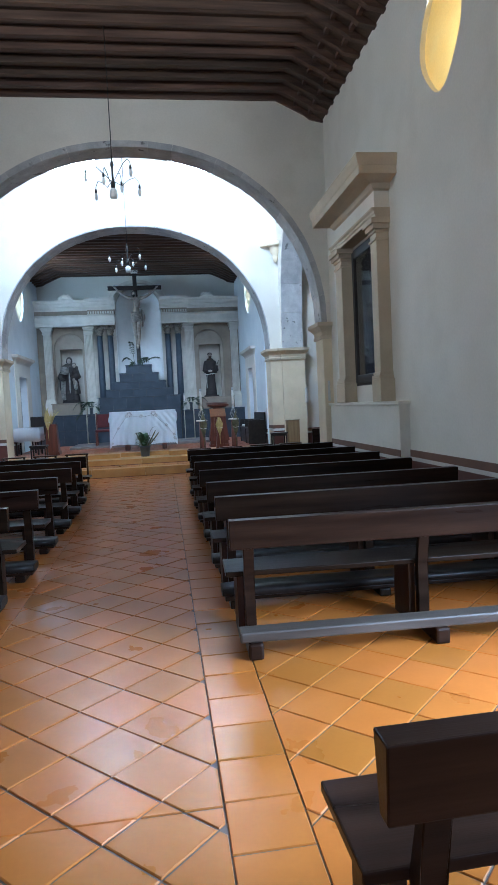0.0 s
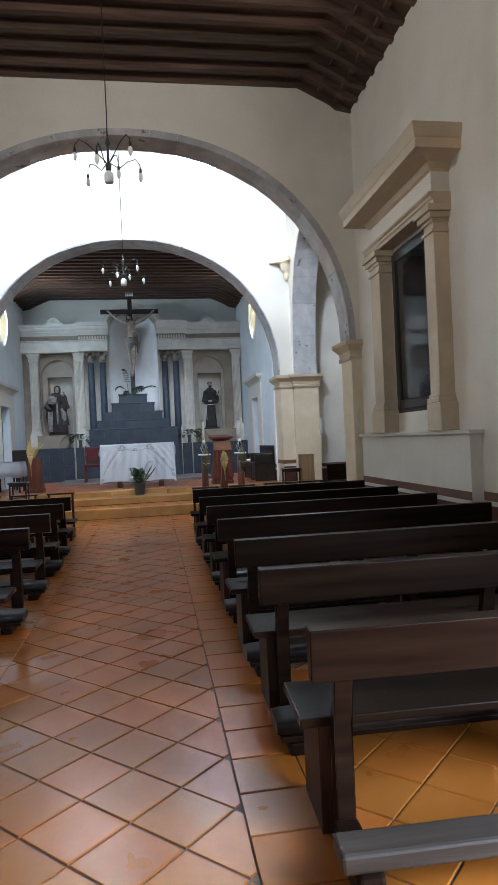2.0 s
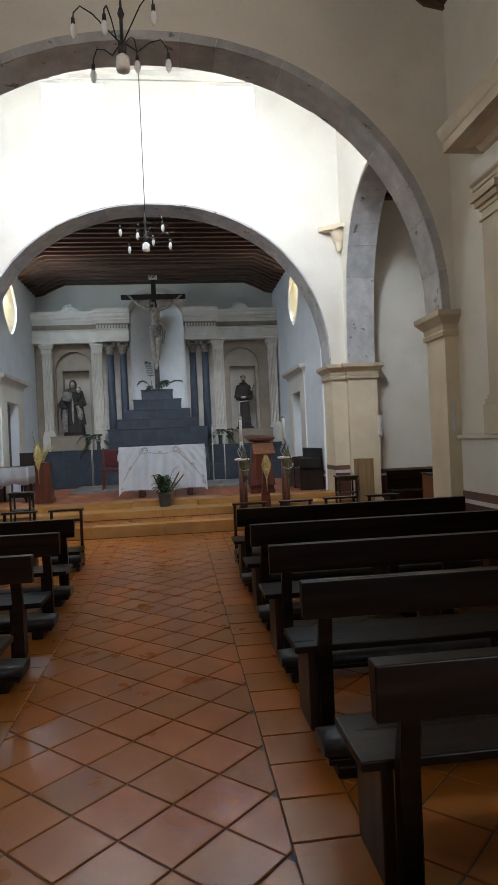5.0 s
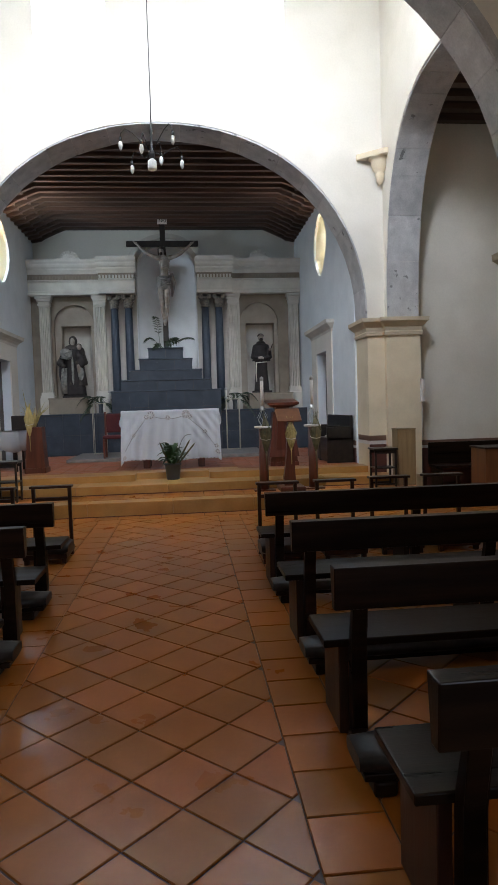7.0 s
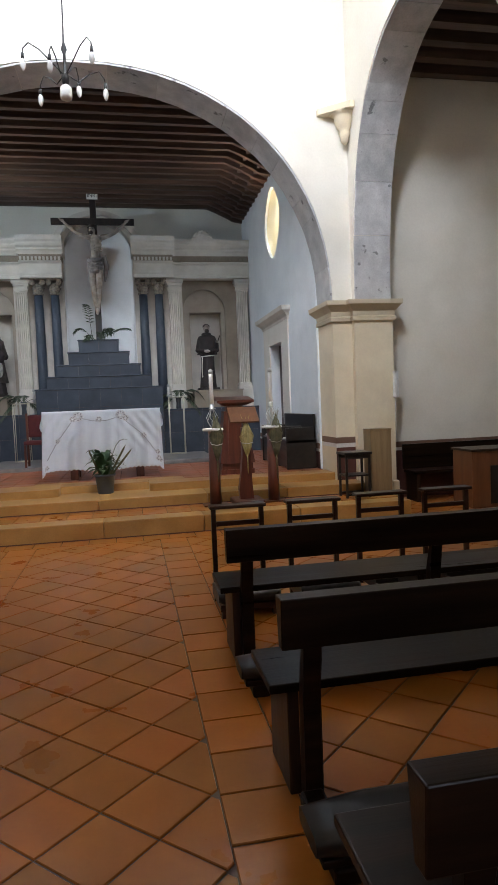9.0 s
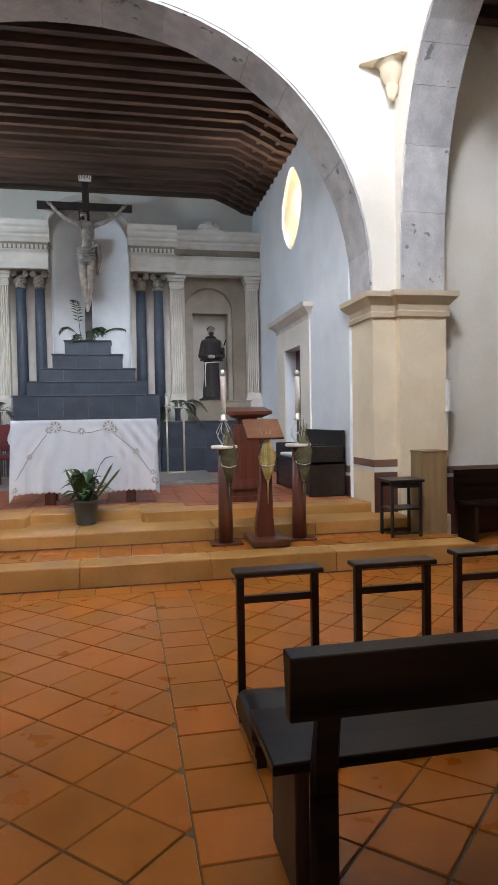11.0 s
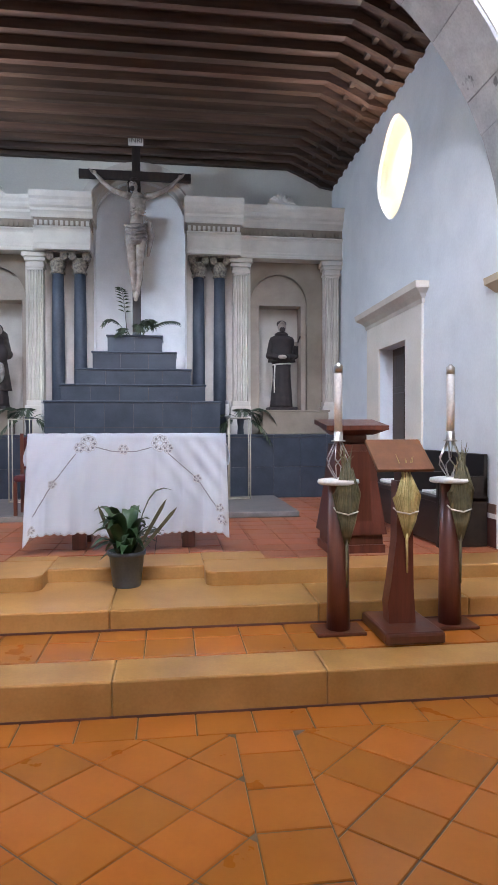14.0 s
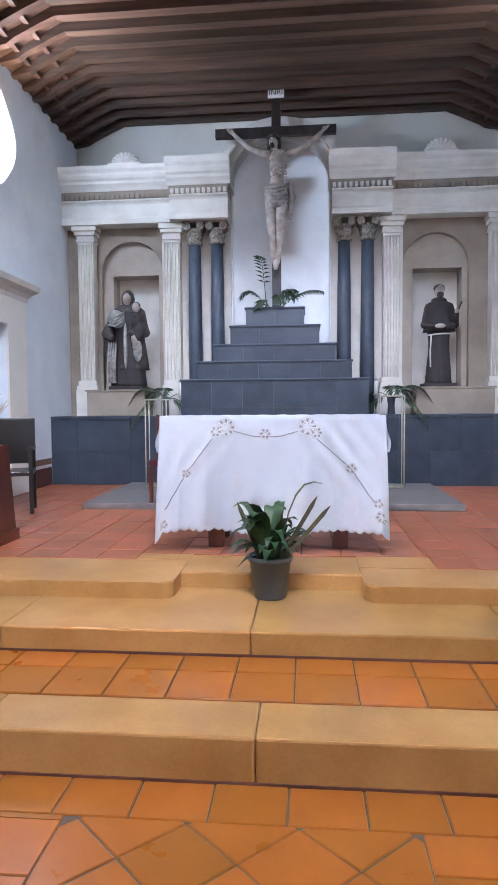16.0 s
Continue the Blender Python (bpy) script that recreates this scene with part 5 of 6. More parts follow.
for w0 in range(2):
    m = bmesh.new()
    n = 58
    for i in range(n):
        u = (i + 0.5) / n
        tube(m, [on_cloth(u + 0.007 * math.cos(b), 0.985 + 0.012 * math.sin(b), 0.003 + 0.002 * w0) for b in [math.pi * k / 4 for k in range(5)]], 0.004, 4)
    if w0 == 0:
        part("lace_hem", m, M["lace"], cl, "scalloped lace hem")
    else:
        m.free()


# ---- plants ----
def leaf(bm, base, heading, length, width, rise, droop, mat=0, seg=6):
    """A blade that rises and bends over, with a slight fold along its rib."""
    d = Vector((math.cos(heading), math.sin(heading), 0))
    side = Vector((-d.y, d.x, 0))
    rows = []
    for i in range(seg + 1):
        t = i / seg
        p = Vector(base) + d * (length * t * (0.55 + 0.45 * t)) + Vector((0, 0, rise * math.sin(min(1.0, t * 1.15) * math.pi / 2) - droop * t * t))
        w = width * (math.sin(math.pi * min(1, 0.08 + t * 0.92)) ** 0.8) * 0.5 + 0.001
        rows.append([bm.verts.new(p - side * w + Vector((0, 0, w * 0.35))), bm.verts.new(p), bm.verts.new(p + side * w + Vector((0, 0, w * 0.35)))])
    for p, q in zip(rows, rows[1:]):
        for k in (0, 1):
            f = bm.faces.new((p[k], p[k + 1], q[k + 1], q[k]))
            f.material_index, f.smooth = mat, True


def frond(bm, base, heading, length, rise, droop, n=11, w=0.02, ll=0.13, mat=0):
    """A palm frond: a bent rib with paired leaflets."""
    d = Vector((math.cos(heading), math.sin(heading), 0))
    side = Vector((-d.y, d.x, 0))
    pts = [Vector(base) + d * length * t + Vector((0, 0, rise * math.sin(t * math.pi / 2) - droop * t * t)) for t in [i / 10 for i in range(11)]]
    tube(bm, pts, [0.006 - 0.004 * i / 10 for i in range(11)], 5, mat)
    for i in range(n):
        t = 0.3 + 0.7 * i / n
        k = min(9, int(t * 10))
        p = pts[k].lerp(pts[k + 1], t * 10 - k)
        u = (pts[k + 1] - pts[k]).normalized()
        for e in (-1, 1):
            a = (u * 0.7 + side * e * 0.8 + Vector((0, 0, -0.25))).normalized()
            L = ll * (0.6 + 0.6 * math.sin(math.pi * min(1, t)))
            c = u.cross(a).normalized().cross(a) * w * 0.5
            v = [bm.verts.new(q) for q in (p, p + a * L * 0.4 + c, p + a * L + Vector((0, 0, -0.03)), p + a * L * 0.4 - c)]
            bm.faces.new(v).material_index = mat


pot = thing("potted_plant", "leafy green plant in a grey plastic pot on the step", "plant", (-0.49, 15.79, 0.333))
part("pot", lathe(bmesh.new(), [(0.10, 0.0), (0.105, 0.01), (0.13, 0.23), (0.142, 0.235), (0.145, 0.265), (0.135, 0.268), (0.128, 0.235)], 0, 0, 28), M["pot"], pot, "grey-blue plastic pot", smooth=False)
part("soil", lathe(bmesh.new(), [(0.126, 0.20), (0.126, 0.238), (0.05, 0.245)], 0, 0, 20), M["soil"], pot)
bm = bmesh.new()
rnd = random.Random(5)
for i in range(46):
    a = rnd.uniform(0, 2 * math.pi)
    r = rnd.uniform(0.01, 0.08)
    up = rnd.uniform(0.08, 0.40)
    leaf(bm, (r * math.cos(a), r * math.sin(a), 0.22), a + rnd.uniform(-0.4, 0.4), rnd.uniform(0.12, 0.27), rnd.uniform(0.055, 0.10), up, rnd.uniform(0.0, 0.16))
leaf(bm, (0.05, 0, 0.24), 0.15, 0.30, 0.06, 0.52, 0.05)
leaf(bm, (-0.05, 0.0, 0.24), 2.9, 0.20, 0.11, 0.40, 0.08)
part("foliage", bm, M["leaf"], pot, "glossy dark green leaves")
for x0, x1, z1 in ((-0.05, -0.20, 0.62), (0.06, 0.30, 0.66), (0.08, 0.38, 0.60)):
    bm = bmesh.new()
    d = Vector((x1 - x0, -0.02, z1 - 0.24))
    q = Vector((-d.z, 0, d.x)).normalized() * 0.013
    for k in (0, 1):
        p0, p1 = Vector((x0, -0.06, 0.24)), Vector((x0, -0.06, 0.24)) + d
        bm.faces.new([bm.verts.new(p) for p in (p0 - q, p0 + q, p0.lerp(p1, 0.85) + q, p1, p0.lerp(p1, 0.85) - q)])
        break
    bmesh.ops.solidify(bm, geom=bm.faces[:], thickness=0.004)
    part("palm_strip", bm, M["dry_palm"], pot, "dry palm strip")

for n, (x, y, z, rot) in enumerate(((0.95, 20.95, 1.433, 1), (-2.30, 20.95, 1.433, -1))):
    v = thing("palm_vase", "small glass vase of palm fronds on the tiled bench", "vase", (x, y, z), 0, "altar vases")
    part("vase", lathe(bmesh.new(), [(0.05, 0), (0.055, 0.02), (0.045, 0.12), (0.065, 0.26), (0.07, 0.27)], 0, 0, 18), M["pot"], v, "dark glass vase")
    bm = bmesh.new()
    for h, L, rs, dr in ((0.3, 0.45, 0.45, 0.35), (2.8, 0.42, 0.32, 0.36), (-0.5, 0.40, 0.15, 0.4), (0.7, 0.42, 0.40, 0.42), (3.7, 0.42, 0.18, 0.42), (-1.6, 0.25, 0.35, 0.2)):
        frond(bm, (0, 0, 0.22), h if rot > 0 else math.pi - h, 1.35 * L, rs, 1.35 * dr, 13, 0.028, 0.17)
    part("fronds", bm, M["palm"], v, "drooping dark green palm fronds")
    c = thing("altar_candle", "white candle in a clear holder on the tiled bench", "candle", (x - 0.22 * rot, y - 0.05, z), 0, "altar candles")
    part("holder", lathe(bmesh.new(), [(0.05, 0), (0.05, 0.02), (0.015, 0.04), (0.015, 0.26), (0.04, 0.28), (0.04, 0.30)], 0, 0, 16), M["steel"], c)
    part("wax", lathe(bmesh.new(), [(0.026, 0.30), (0.026, 0.50), (0.02, 0.505)], 0, 0, 16), M["wax"], c)
    part("cap", lathe(bmesh.new(), [(0.029, 0.48), (0.029, 0.525), (0.012, 0.54)], 0, 0, 16), M["steel"], c, "metal candle cap")
v = thing("palm_arrangement", "palm fronds standing at the foot of the cross", "plant", (KX, 20.99, 2.975))
bm = bmesh.new()
for dx, h, L, rs, dr in ((-0.14, 2.2, 0.16, 0.72, 0.05), (-0.14, 2.9, 0.34, 0.40, 0.30), (-0.02, -1.2, 0.22, 0.28, 0.30), (0.06, -0.9, 0.20, 0.36, 0.34), (-0.1, -2.2, 0.20, 0.20, 0.24), (0.06, 0.1, 0.50, 0.30, 0.12), (0.05, -0.7, 0.24, 0.32, 0.18), (-0.08, 3.6, 0.22, 0.12, 0.16), (0.1, 0.5, 0.16, 0.34, 0.25)):
    frond(bm, (dx, 0, 0), h, 1.25 * L, 1.15 * rs, dr, 11, 0.028, 0.13)
part("fronds", bm, M["palm"], v, "green palm fronds")
part("holder", lathe(bmesh.new(), [(0.06, 0), (0.065, 0.03), (0.05, 0.05)], 0, 0, 14), M["pot"], v)


# wire stands beside the altar
def wire_stand(x, y, w, h, z):
    s = thing("wire_stand", "thin pale metal flower stand on the predella", "stand", (x, y, z), 0, "wire stands")
    r = 0.009
    for dx in (0, w):
        for dy in (0, 0.2):
            part("leg", tube(bmesh.new(), [(dx, dy, 0), (dx, dy, h)], r, 6), M["wire"], s)
    for z1 in (0.012, h):
        part("rail", tube(bmesh.new(), [(0, 0, z1), (w, 0, z1), (w, 0.2, z1), (0, 0.2, z1), (0, 0, z1)], r, 6), M["wire"], s)
    return s


wire_stand(0.68, 19.95, 0.30, 1.17, 0.505)
wire_stand(-2.36, 19.95, 0.28, 1.15, 0.505)
ch = thing("altar_chair", "dark wooden chair with a red upholstered back behind the altar", "chair", (-1.75, 18.75, 0.505))
part("seat", boxes((-0.22, 0.22, -0.2, 0.22, 0.40, 0.47), bevel=0.02), M["red_cloth"], ch, "red padded seat")
part("backrest", boxes((-0.19, 0.19, 0.16, 0.21, 0.52, 0.92), bevel=0.03), M["red_cloth"], ch, "red padded back")
for x in (-0.2, 0.2):
    for y in (-0.17, 0.18):
        part("leg", boxes((x - 0.02, x + 0.02, y - 0.02, y + 0.02, 0, 0.96 if y > 0 else 0.40), bevel=0.004), M["mahogany"], ch)

# ambo, lectern and paschal stands
amb = thing("ambo", "red-brown mahogany ambo with flared base and slanted top", "ambo", (1.43, 16.45, 0.438))
bm = bmesh.new()
for (w0, d0, z0), (w1, d1, z1) in (((0.25, 0.21, 0.0), (0.25, 0.21, 0.07)), ((0.235, 0.19, 0.07), (0.23, 0.19, 0.16)), ((0.262, 0.22, 0.16), (0.195, 0.16, 0.62)), ((0.20, 0.16, 0.62), (0.165, 0.14, 0.94))):
    vs = [bm.verts.new((sx * w, sy * d, z)) for w, d, z in ((w0, d0, z0), (w1, d1, z1)) for sx, sy in ((-1, -1), (1, -1), (1, 1), (-1, 1))]
    for q in ((0, 1, 2, 3), (7, 6, 5, 4), (0, 4, 5, 1), (1, 5, 6, 2), (2, 6, 7, 3), (3, 7, 4, 0)):
        bm.faces.new([vs[k] for k in q])
part("body", bm, M["mahogany"], amb)
part("front_panel", prism(bmesh.new(), [(-0.135, 0.22), (0.135, 0.22), (0.10, 0.88), (-0.10, 0.88)], "y", -0.205, -0.15), M["mahogany"], amb)
part("neck", boxes((-0.12, 0.12, -0.1, 0.1, 0.94, 1.02), bevel=0.01), M["mahogany"], amb)
bm = bmesh.new()
for (w0, d0, z0), (w1, d1, z1) in (((0.16, 0.14, 1.02), (0.26, 0.22, 1.09)), ((0.275, 0.23, 1.09), (0.275, 0.23, 1.13))):
    vs = [bm.verts.new((sx * w, sy * d, z + 0.03 * sy * (z > 1.05))) for w, d, z in ((w0, d0, z0), (w1, d1, z1)) for sx, sy in ((-1, -1), (1, -1), (1, 1), (-1, 1))]
    for q in ((0, 1, 2, 3), (7, 6, 5, 4), (0, 4, 5, 1), (1, 5, 6, 2), (2, 6, 7, 3), (3, 7, 4, 0)):
        bm.faces.new([vs[k] for k in q])
part("desk", bm, M["mahogany"], amb, "flared reading desk")
lec = thing("lectern", "red-brown wooden lectern with a tilted desk and square base", "lectern", (1.31, 14.88, 0.197))
part("base", boxes((-0.19, 0.19, -0.25, 0.25, 0.0, 0.075), bevel=0.02), M["mahogany"], lec)
part("post", prism(bmesh.new(), [(-0.10, 0.075), (0.075, 0.075), (0.06, 0.3), (0.05, 0.98), (-0.05, 0.98), (-0.055, 0.6), (-0.085, 0.35), (-0.11, 0.2)], "y", -0.05, 0.06), M["mahogany"], lec)
dk = part("desk", boxes((-0.2, 0.17, -0.16, 0.16, -0.012, 0.012), bevel=0.005), M["orange_wood"], lec, "tilted brown desk board")
dk.matrix_local = pose(0, 0.02, 1.14, 35, 0, 0)
part("bracket", prism(bmesh.new(), [(-0.05, 0.98), (0.06, 0.98), (0.10, 1.17), (-0.07, 1.07)], "x", -0.03, 0.03), M["mahogany"], lec)


def palm_bundle(name, at, h, w, mat, label):
    """A woven, shield-shaped bundle of palm, tied with twine."""
    b = thing(name, label, "palm bundle", at, 0, "palm bundles")
    bm = bmesh.new()
    rn = random.Random(int(at[0] * 100))
    for k in range(15):
        x = w * (k / 7 - 1) * 0.5
        e = abs(k / 7 - 1)
        pts = [(0.15 * x, -0.012, -h * 0.62), (0.55 * x, -0.03, -h * 0.35), (x, -0.035 * (1.2 - e), -h * 0.02), (x * 0.9, -0.032, h * 0.16 * (1.1 - e)), (x * 0.36 + rn.uniform(-0.01, 0.01), -0.015, h * (0.40 - 0.10 * e))]
        tube(bm, pts, [0.003, 0.008, 0.009, 0.008, 0.003], 5)
    for k in range(10):
        x = rn.uniform(-1, 1) * w * 0.35
        tube(bm, [(x * 0.5, -0.02, h * 0.25), (x * 0.6, -0.01, h * 0.42), (x * 1.2, 0.0, h * rn.uniform(0.45, 0.66))], [0.005, 0.004, 0.001], 4)
    part("weave", bm, mat, b)
    part("stem", tube(bmesh.new(), [(0, -0.012, -h * 0.55), (0.004, -0.01, -h * 1.15)], [0.010, 0.006], 6), mat, b)
    part("twine", tube(bmesh.new(), [(-w * 0.42, 0.03, -h * 0.18), (-w * 0.4, -0.03, -h * 0.22), (0, -0.055, -h * 0.25), (w * 0.4, -0.03, -h * 0.22), (w * 0.42, 0.03, -h * 0.2)], 0.005, 6), M["twine"], b, "white twine")
    return b


for x, y in ((0.91, 14.95), (1.68, 14.98)):
    st = thing("candle_stand", "mahogany half-round candle stand with a tall white candle", "candle stand", (x, y, 0.197), 0, "candle stands")
    part("base", boxes((-0.16, 0.16, -0.11, 0.11, 0, 0.022), bevel=0.006), M["mahogany"], st)
    part("post", lathe(bmesh.new(), [(0.075, 0.022), (0.072, 0.3), (0.066, 0.95)], 0, 0, 24), M["mahogany"], st)
    part("dish", lathe(bmesh.new(), [(0.05, 0.95), (0.125, 0.955), (0.135, 0.965), (0.13, 0.985), (0.09, 0.99)], 0, 0, 24), M["wax"], st, "white drip dish")
    cage = bmesh.new()
    for i in range(6):
        a = 2 * math.pi * i / 6
        tube(cage, [(0.02 * math.cos(a + 0.9), 0.02 * math.sin(a + 0.9), 0.99), (0.07 * math.cos(a + 0.5), 0.07 * math.sin(a + 0.5), 1.07), (0.075 * math.cos(a), 0.075 * math.sin(a), 1.12), (0.02 * math.cos(a - 0.5), 0.02 * math.sin(a - 0.5), 1.23)], 0.0045, 5)
    part("cage", cage, M["steel"], st, "twisted wire holder")
    part("cup", lathe(bmesh.new(), [(0.045, 1.228), (0.045, 1.236), (0.029, 1.24), (0.029, 1.29), (0.027, 1.292)], 0, 0, 18), M["steel"], st)
    part("candle", lathe(bmesh.new(), [(0.026, 1.25), (0.026, 1.70), (0.02, 1.704)], 0, 0, 18), M["wax"], st, "tall ivory candle")
    part("cap", lathe(bmesh.new(), [(0.028, 1.67), (0.028, 1.715), (0.012, 1.73), (0.01, 1.735)], 0, 0, 18), M["steel"], st, "steel candle cap")
    palm_bundle("palm_bundle", (x + 0.03, y - 0.078, 1.10), 0.52, 0.17, M["dry_palm"], "woven olive palm bundle tied to the candle stand")
palm_bundle("palm_bundle", (1.315, 14.82, 1.08), 0.42, 0.17, M["straw"], "woven straw-yellow palm bundle tied to the lectern")

# settle, stool, box, lights and other furniture
stl = thing("settle", "near-black wooden settle against the chancel wall", "bench", (0, 0, 0))
part("seat", boxes((2.22, 2.70, 16.38, 18.2, 0.84, 0.89), bevel=0.01), M["black_wood"], stl)
part("backrest", boxes((2.65, 2.69, 16.38, 18.2, 0.89, 1.28), bevel=0.008), M["black_wood"], stl)
for y in (16.38, 17.05, 18.15):
    part("end_panel", boxes((2.22, 2.69, y, y + 0.05, 0.44, 1.08), bevel=0.008), M["black_wood"], stl)
part("apron", boxes((2.24, 2.28, 16.43, 18.15, 0.46, 0.84)), M["black_wood"], stl)
tagged(part("seat_cushion", boxes((2.26, 2.62, 17.38, 18.1, 0.89, 0.935), bevel=0.02), M["paper"]), "flat white cushion lying on the settle", "cushion")
for y0, y1, z0, tilt in ((16.48, 16.70, 0.89, 0), (16.74, 16.94, 0.89, 0), (16.52, 16.72, 0.915, 1)):
    tagged(part("booklet", boxes((2.30 + 0.03 * tilt, 2.58, y0, y1, z0, z0 + 0.022), bevel=0.003), M["paper"]), "thin white booklet lying on the settle", "booklet", "booklets on the settle")
sto = thing("side_table", "small black open-frame wooden side table on the step", "side table", (2.59, 14.75, 0.197))
part("tabletop", boxes((-0.02, 0.36, -0.02, 0.32, 0.565, 0.595), bevel=0.006), M["black_wood"], sto)
part("shelf", boxes((0, 0.34, 0, 0.30, 0.28, 0.30), bevel=0.004), M["black_wood"], sto)
for x in (0, 0.31):
    for y in (0, 0.27):
        part("leg", boxes((x, x + 0.03, y, y + 0.03, 0, 0.565), bevel=0.003), M["black_wood"], sto)
for y in (0.003, 0.273):
    part("stretcher", boxes((0.03, 0.31, y, y + 0.024, 0.03, 0.055)), M["black_wood"], sto)
    part("apron", boxes((0.03, 0.31, y, y + 0.024, 0.51, 0.565)), M["black_wood"], sto)
copy_thing(sto, pose(-3.04, 14.76, 0.197))
bx_ = thing("wooden_box", "tall pale brown plywood box beside the pier", "box", (2.985, 14.87, 0.197))
part("body", boxes((0, 0.29, 0, 0.26, 0, 0.86), bevel=0.005), M["tan_wood"], bx_)
part("lid", boxes((-0.006, 0.296, -0.006, 0.266, 0.86, 0.88), bevel=0.004), M["tan_wood"], bx_)
for x, y, z0, z1 in ((3.62, 15.46, 1.48, 1.86), (2.93, 10.75, 1.48, 1.86)):
    lt = thing("wall_lamp", "slim white vertical wall lamp, switched off", "wall lamp", (x, y, 0), 0, "pier lamps")
    part("housing", boxes((-0.035, 0.035, -0.03, 0.03, z0, z1), bevel=0.01), M["plastic"], lt)
    part("diffuser", boxes((-0.03, 0.012, -0.05, -0.03, z0 + 0.01, z1 - 0.01), bevel=0.008), M["bulb"], lt)
    part("conduit", tube(bmesh.new(), [(0, 0.02, z0), (0, 0.022, 0.9)], 0.006, 6), M["plastic"], lt)
for x in (3.75,):
    cb = thing("chapel_bench", "dark brown backed bench against the chapel wall", "bench", (x, 15.2, 0))
    part("seat", boxes((0, 1.7, 0, 0.36, 0.40, 0.44), bevel=0.008), M["pew"], cb)
    part("backrest", boxes((0, 1.7, 0.36, 0.40, 0.44, 0.80), bevel=0.008), M["pew"], cb)
    for dx in (0.05, 1.6):
        part("leg", boxes((dx, dx + 0.05, 0.02, 0.38, 0, 0.40)), M["pew_leg"], cb)
cab = thing("chapel_cabinet", "orange-brown wooden cabinet in the side chapel", "cabinet", (4.2, 14.45, 0))
part("body", boxes((0, 0.9, 0, 0.5, 0, 0.74), bevel=0.006), M["orange_wood"], cab)
part("top", boxes((-0.02, 0.92, -0.02, 0.52, 0.74, 0.77), bevel=0.005), M["pew_leg"], cab)
for dx in (0.25, 0.60):
    part("door", boxes((dx, dx + 0.30, -0.012, 0.0, 0.05, 0.55), bevel=0.004), M["black_wood"], cab, "dark cabinet door")


def prie_dieu(at, w):
    p = thing("prie_dieu", "dark wooden kneeling desk with a padded kneeler", "prie-dieu", at, 0, "kneeling desks")
    part("armrest", boxes((-0.015, w + 0.015, -0.06, 0.06, 0.70, 0.725), bevel=0.008), M["prie"], p)
    for x in (0, w - 0.035):
        part("post", boxes((x, x + 0.035, -0.02, 0.02, 0, 0.70), bevel=0.004), M["prie"], p)
    part("rail", boxes((0.035, w - 0.035, -0.015, 0.015, 0.565, 0.60), bevel=0.003), M["prie"], p)
    part("shelf", boxes((-0.01, w + 0.01, -0.44, 0.02, 0.05, 0.10), bevel=0.006), M["prie"], p)
    part("kneeler_pad", cushion(bmesh.new(), -0.02, w + 0.02, -0.47, -0.025, 0.095, 0.18), M["padding"], p, "worn black vinyl pad")
    for x in (0.0, w - 0.04):
        part("foot", boxes((x, x + 0.04, -0.42, -0.37, 0, 0.05)), M["prie"], p)
    return p


pd = prie_dieu((0.445, 11.68, 0), 0.40)
for x, y in ((1.035, 11.69), (1.63, 11.79), (2.205, 11.80)):
    copy_thing(pd, pose(x, y, 0))
for x in (-1.855, -2.43, -3.0):
    copy_thing(pd, pose(x, 12.12, 0))

vst = thing("flower_pedestal", "red-brown tapered pedestal holding straw-yellow palms", "pedestal", (-2.88, 16.80, 0.437))
bm = bmesh.new()
for (w0, z0), (w1, z1) in (((0.18, 0), (0.18, 0.09)), ((0.16, 0.09), (0.125, 0.80))):
    vs = [bm.verts.new((sx * w, sy * w, z)) for w, z in ((w0, z0), (w1, z1)) for sx, sy in ((-1, -1), (1, -1), (1, 1), (-1, 1))]
    for q in ((0, 1, 2, 3), (7, 6, 5, 4), (0, 4, 5, 1), (1, 5, 6, 2), (2, 6, 7, 3), (3, 7, 4, 0)):
        bm.faces.new([vs[k] for k in q])
part("body", bm, M["mahogany"], vst)
palm_bundle("palm_bundle", (-2.95, 16.65, 1.40), 0.5, 0.16, M["straw"], "straw-yellow palm bundle on the pedestal")
bm = bmesh.new()
rnd = random.Random(9)
for i in range(22):
    a = rnd.uniform(-0.9, 0.9)
    tube(bm, [(0, -0.02, 0.8), (0.12 * a, -0.06, 1.0), (0.36 * a, -0.08 + rnd.uniform(-0.08, 0.08), rnd.uniform(1.05, 1.25))], [0.008, 0.006, 0.001], 5)
tube(bm, [(-0.02, -0.05, 0.8), (-0.12, -0.06, 1.1), (-0.18, -0.06, 1.46)], [0.014, 0.012, 0.002], 5)
part("palms", bm, M["straw"], vst, "dry straw-yellow palm leaves")
ct = thing("credence_table", "small table with a white cloth by the chancel wall", "table", (-3.55, 17.3, 0.44))
part("tabletop", boxes((-0.35, 0.30, -0.3, 0.3, 0.69, 0.72), bevel=0.005), M["black_wood"], ct)
for x in (-0.3, 0.25):
    for y in (-0.25, 0.25):
        part("leg", boxes((x - 0.02, x + 0.02, y - 0.02, y + 0.02, 0, 0.69)), M["black_wood"], ct)
bm = bmesh.new()
loop = [(-0.36 + 0.67 * k / 12, -0.31) for k in range(12)] + [(0.31, -0.31 + 0.62 * k / 10) for k in range(10)] + [(0.31 - 0.67 * k / 12, 0.31) for k in range(12)] + [(-0.36, 0.31 - 0.62 * k / 10) for k in range(10)]
rings = []
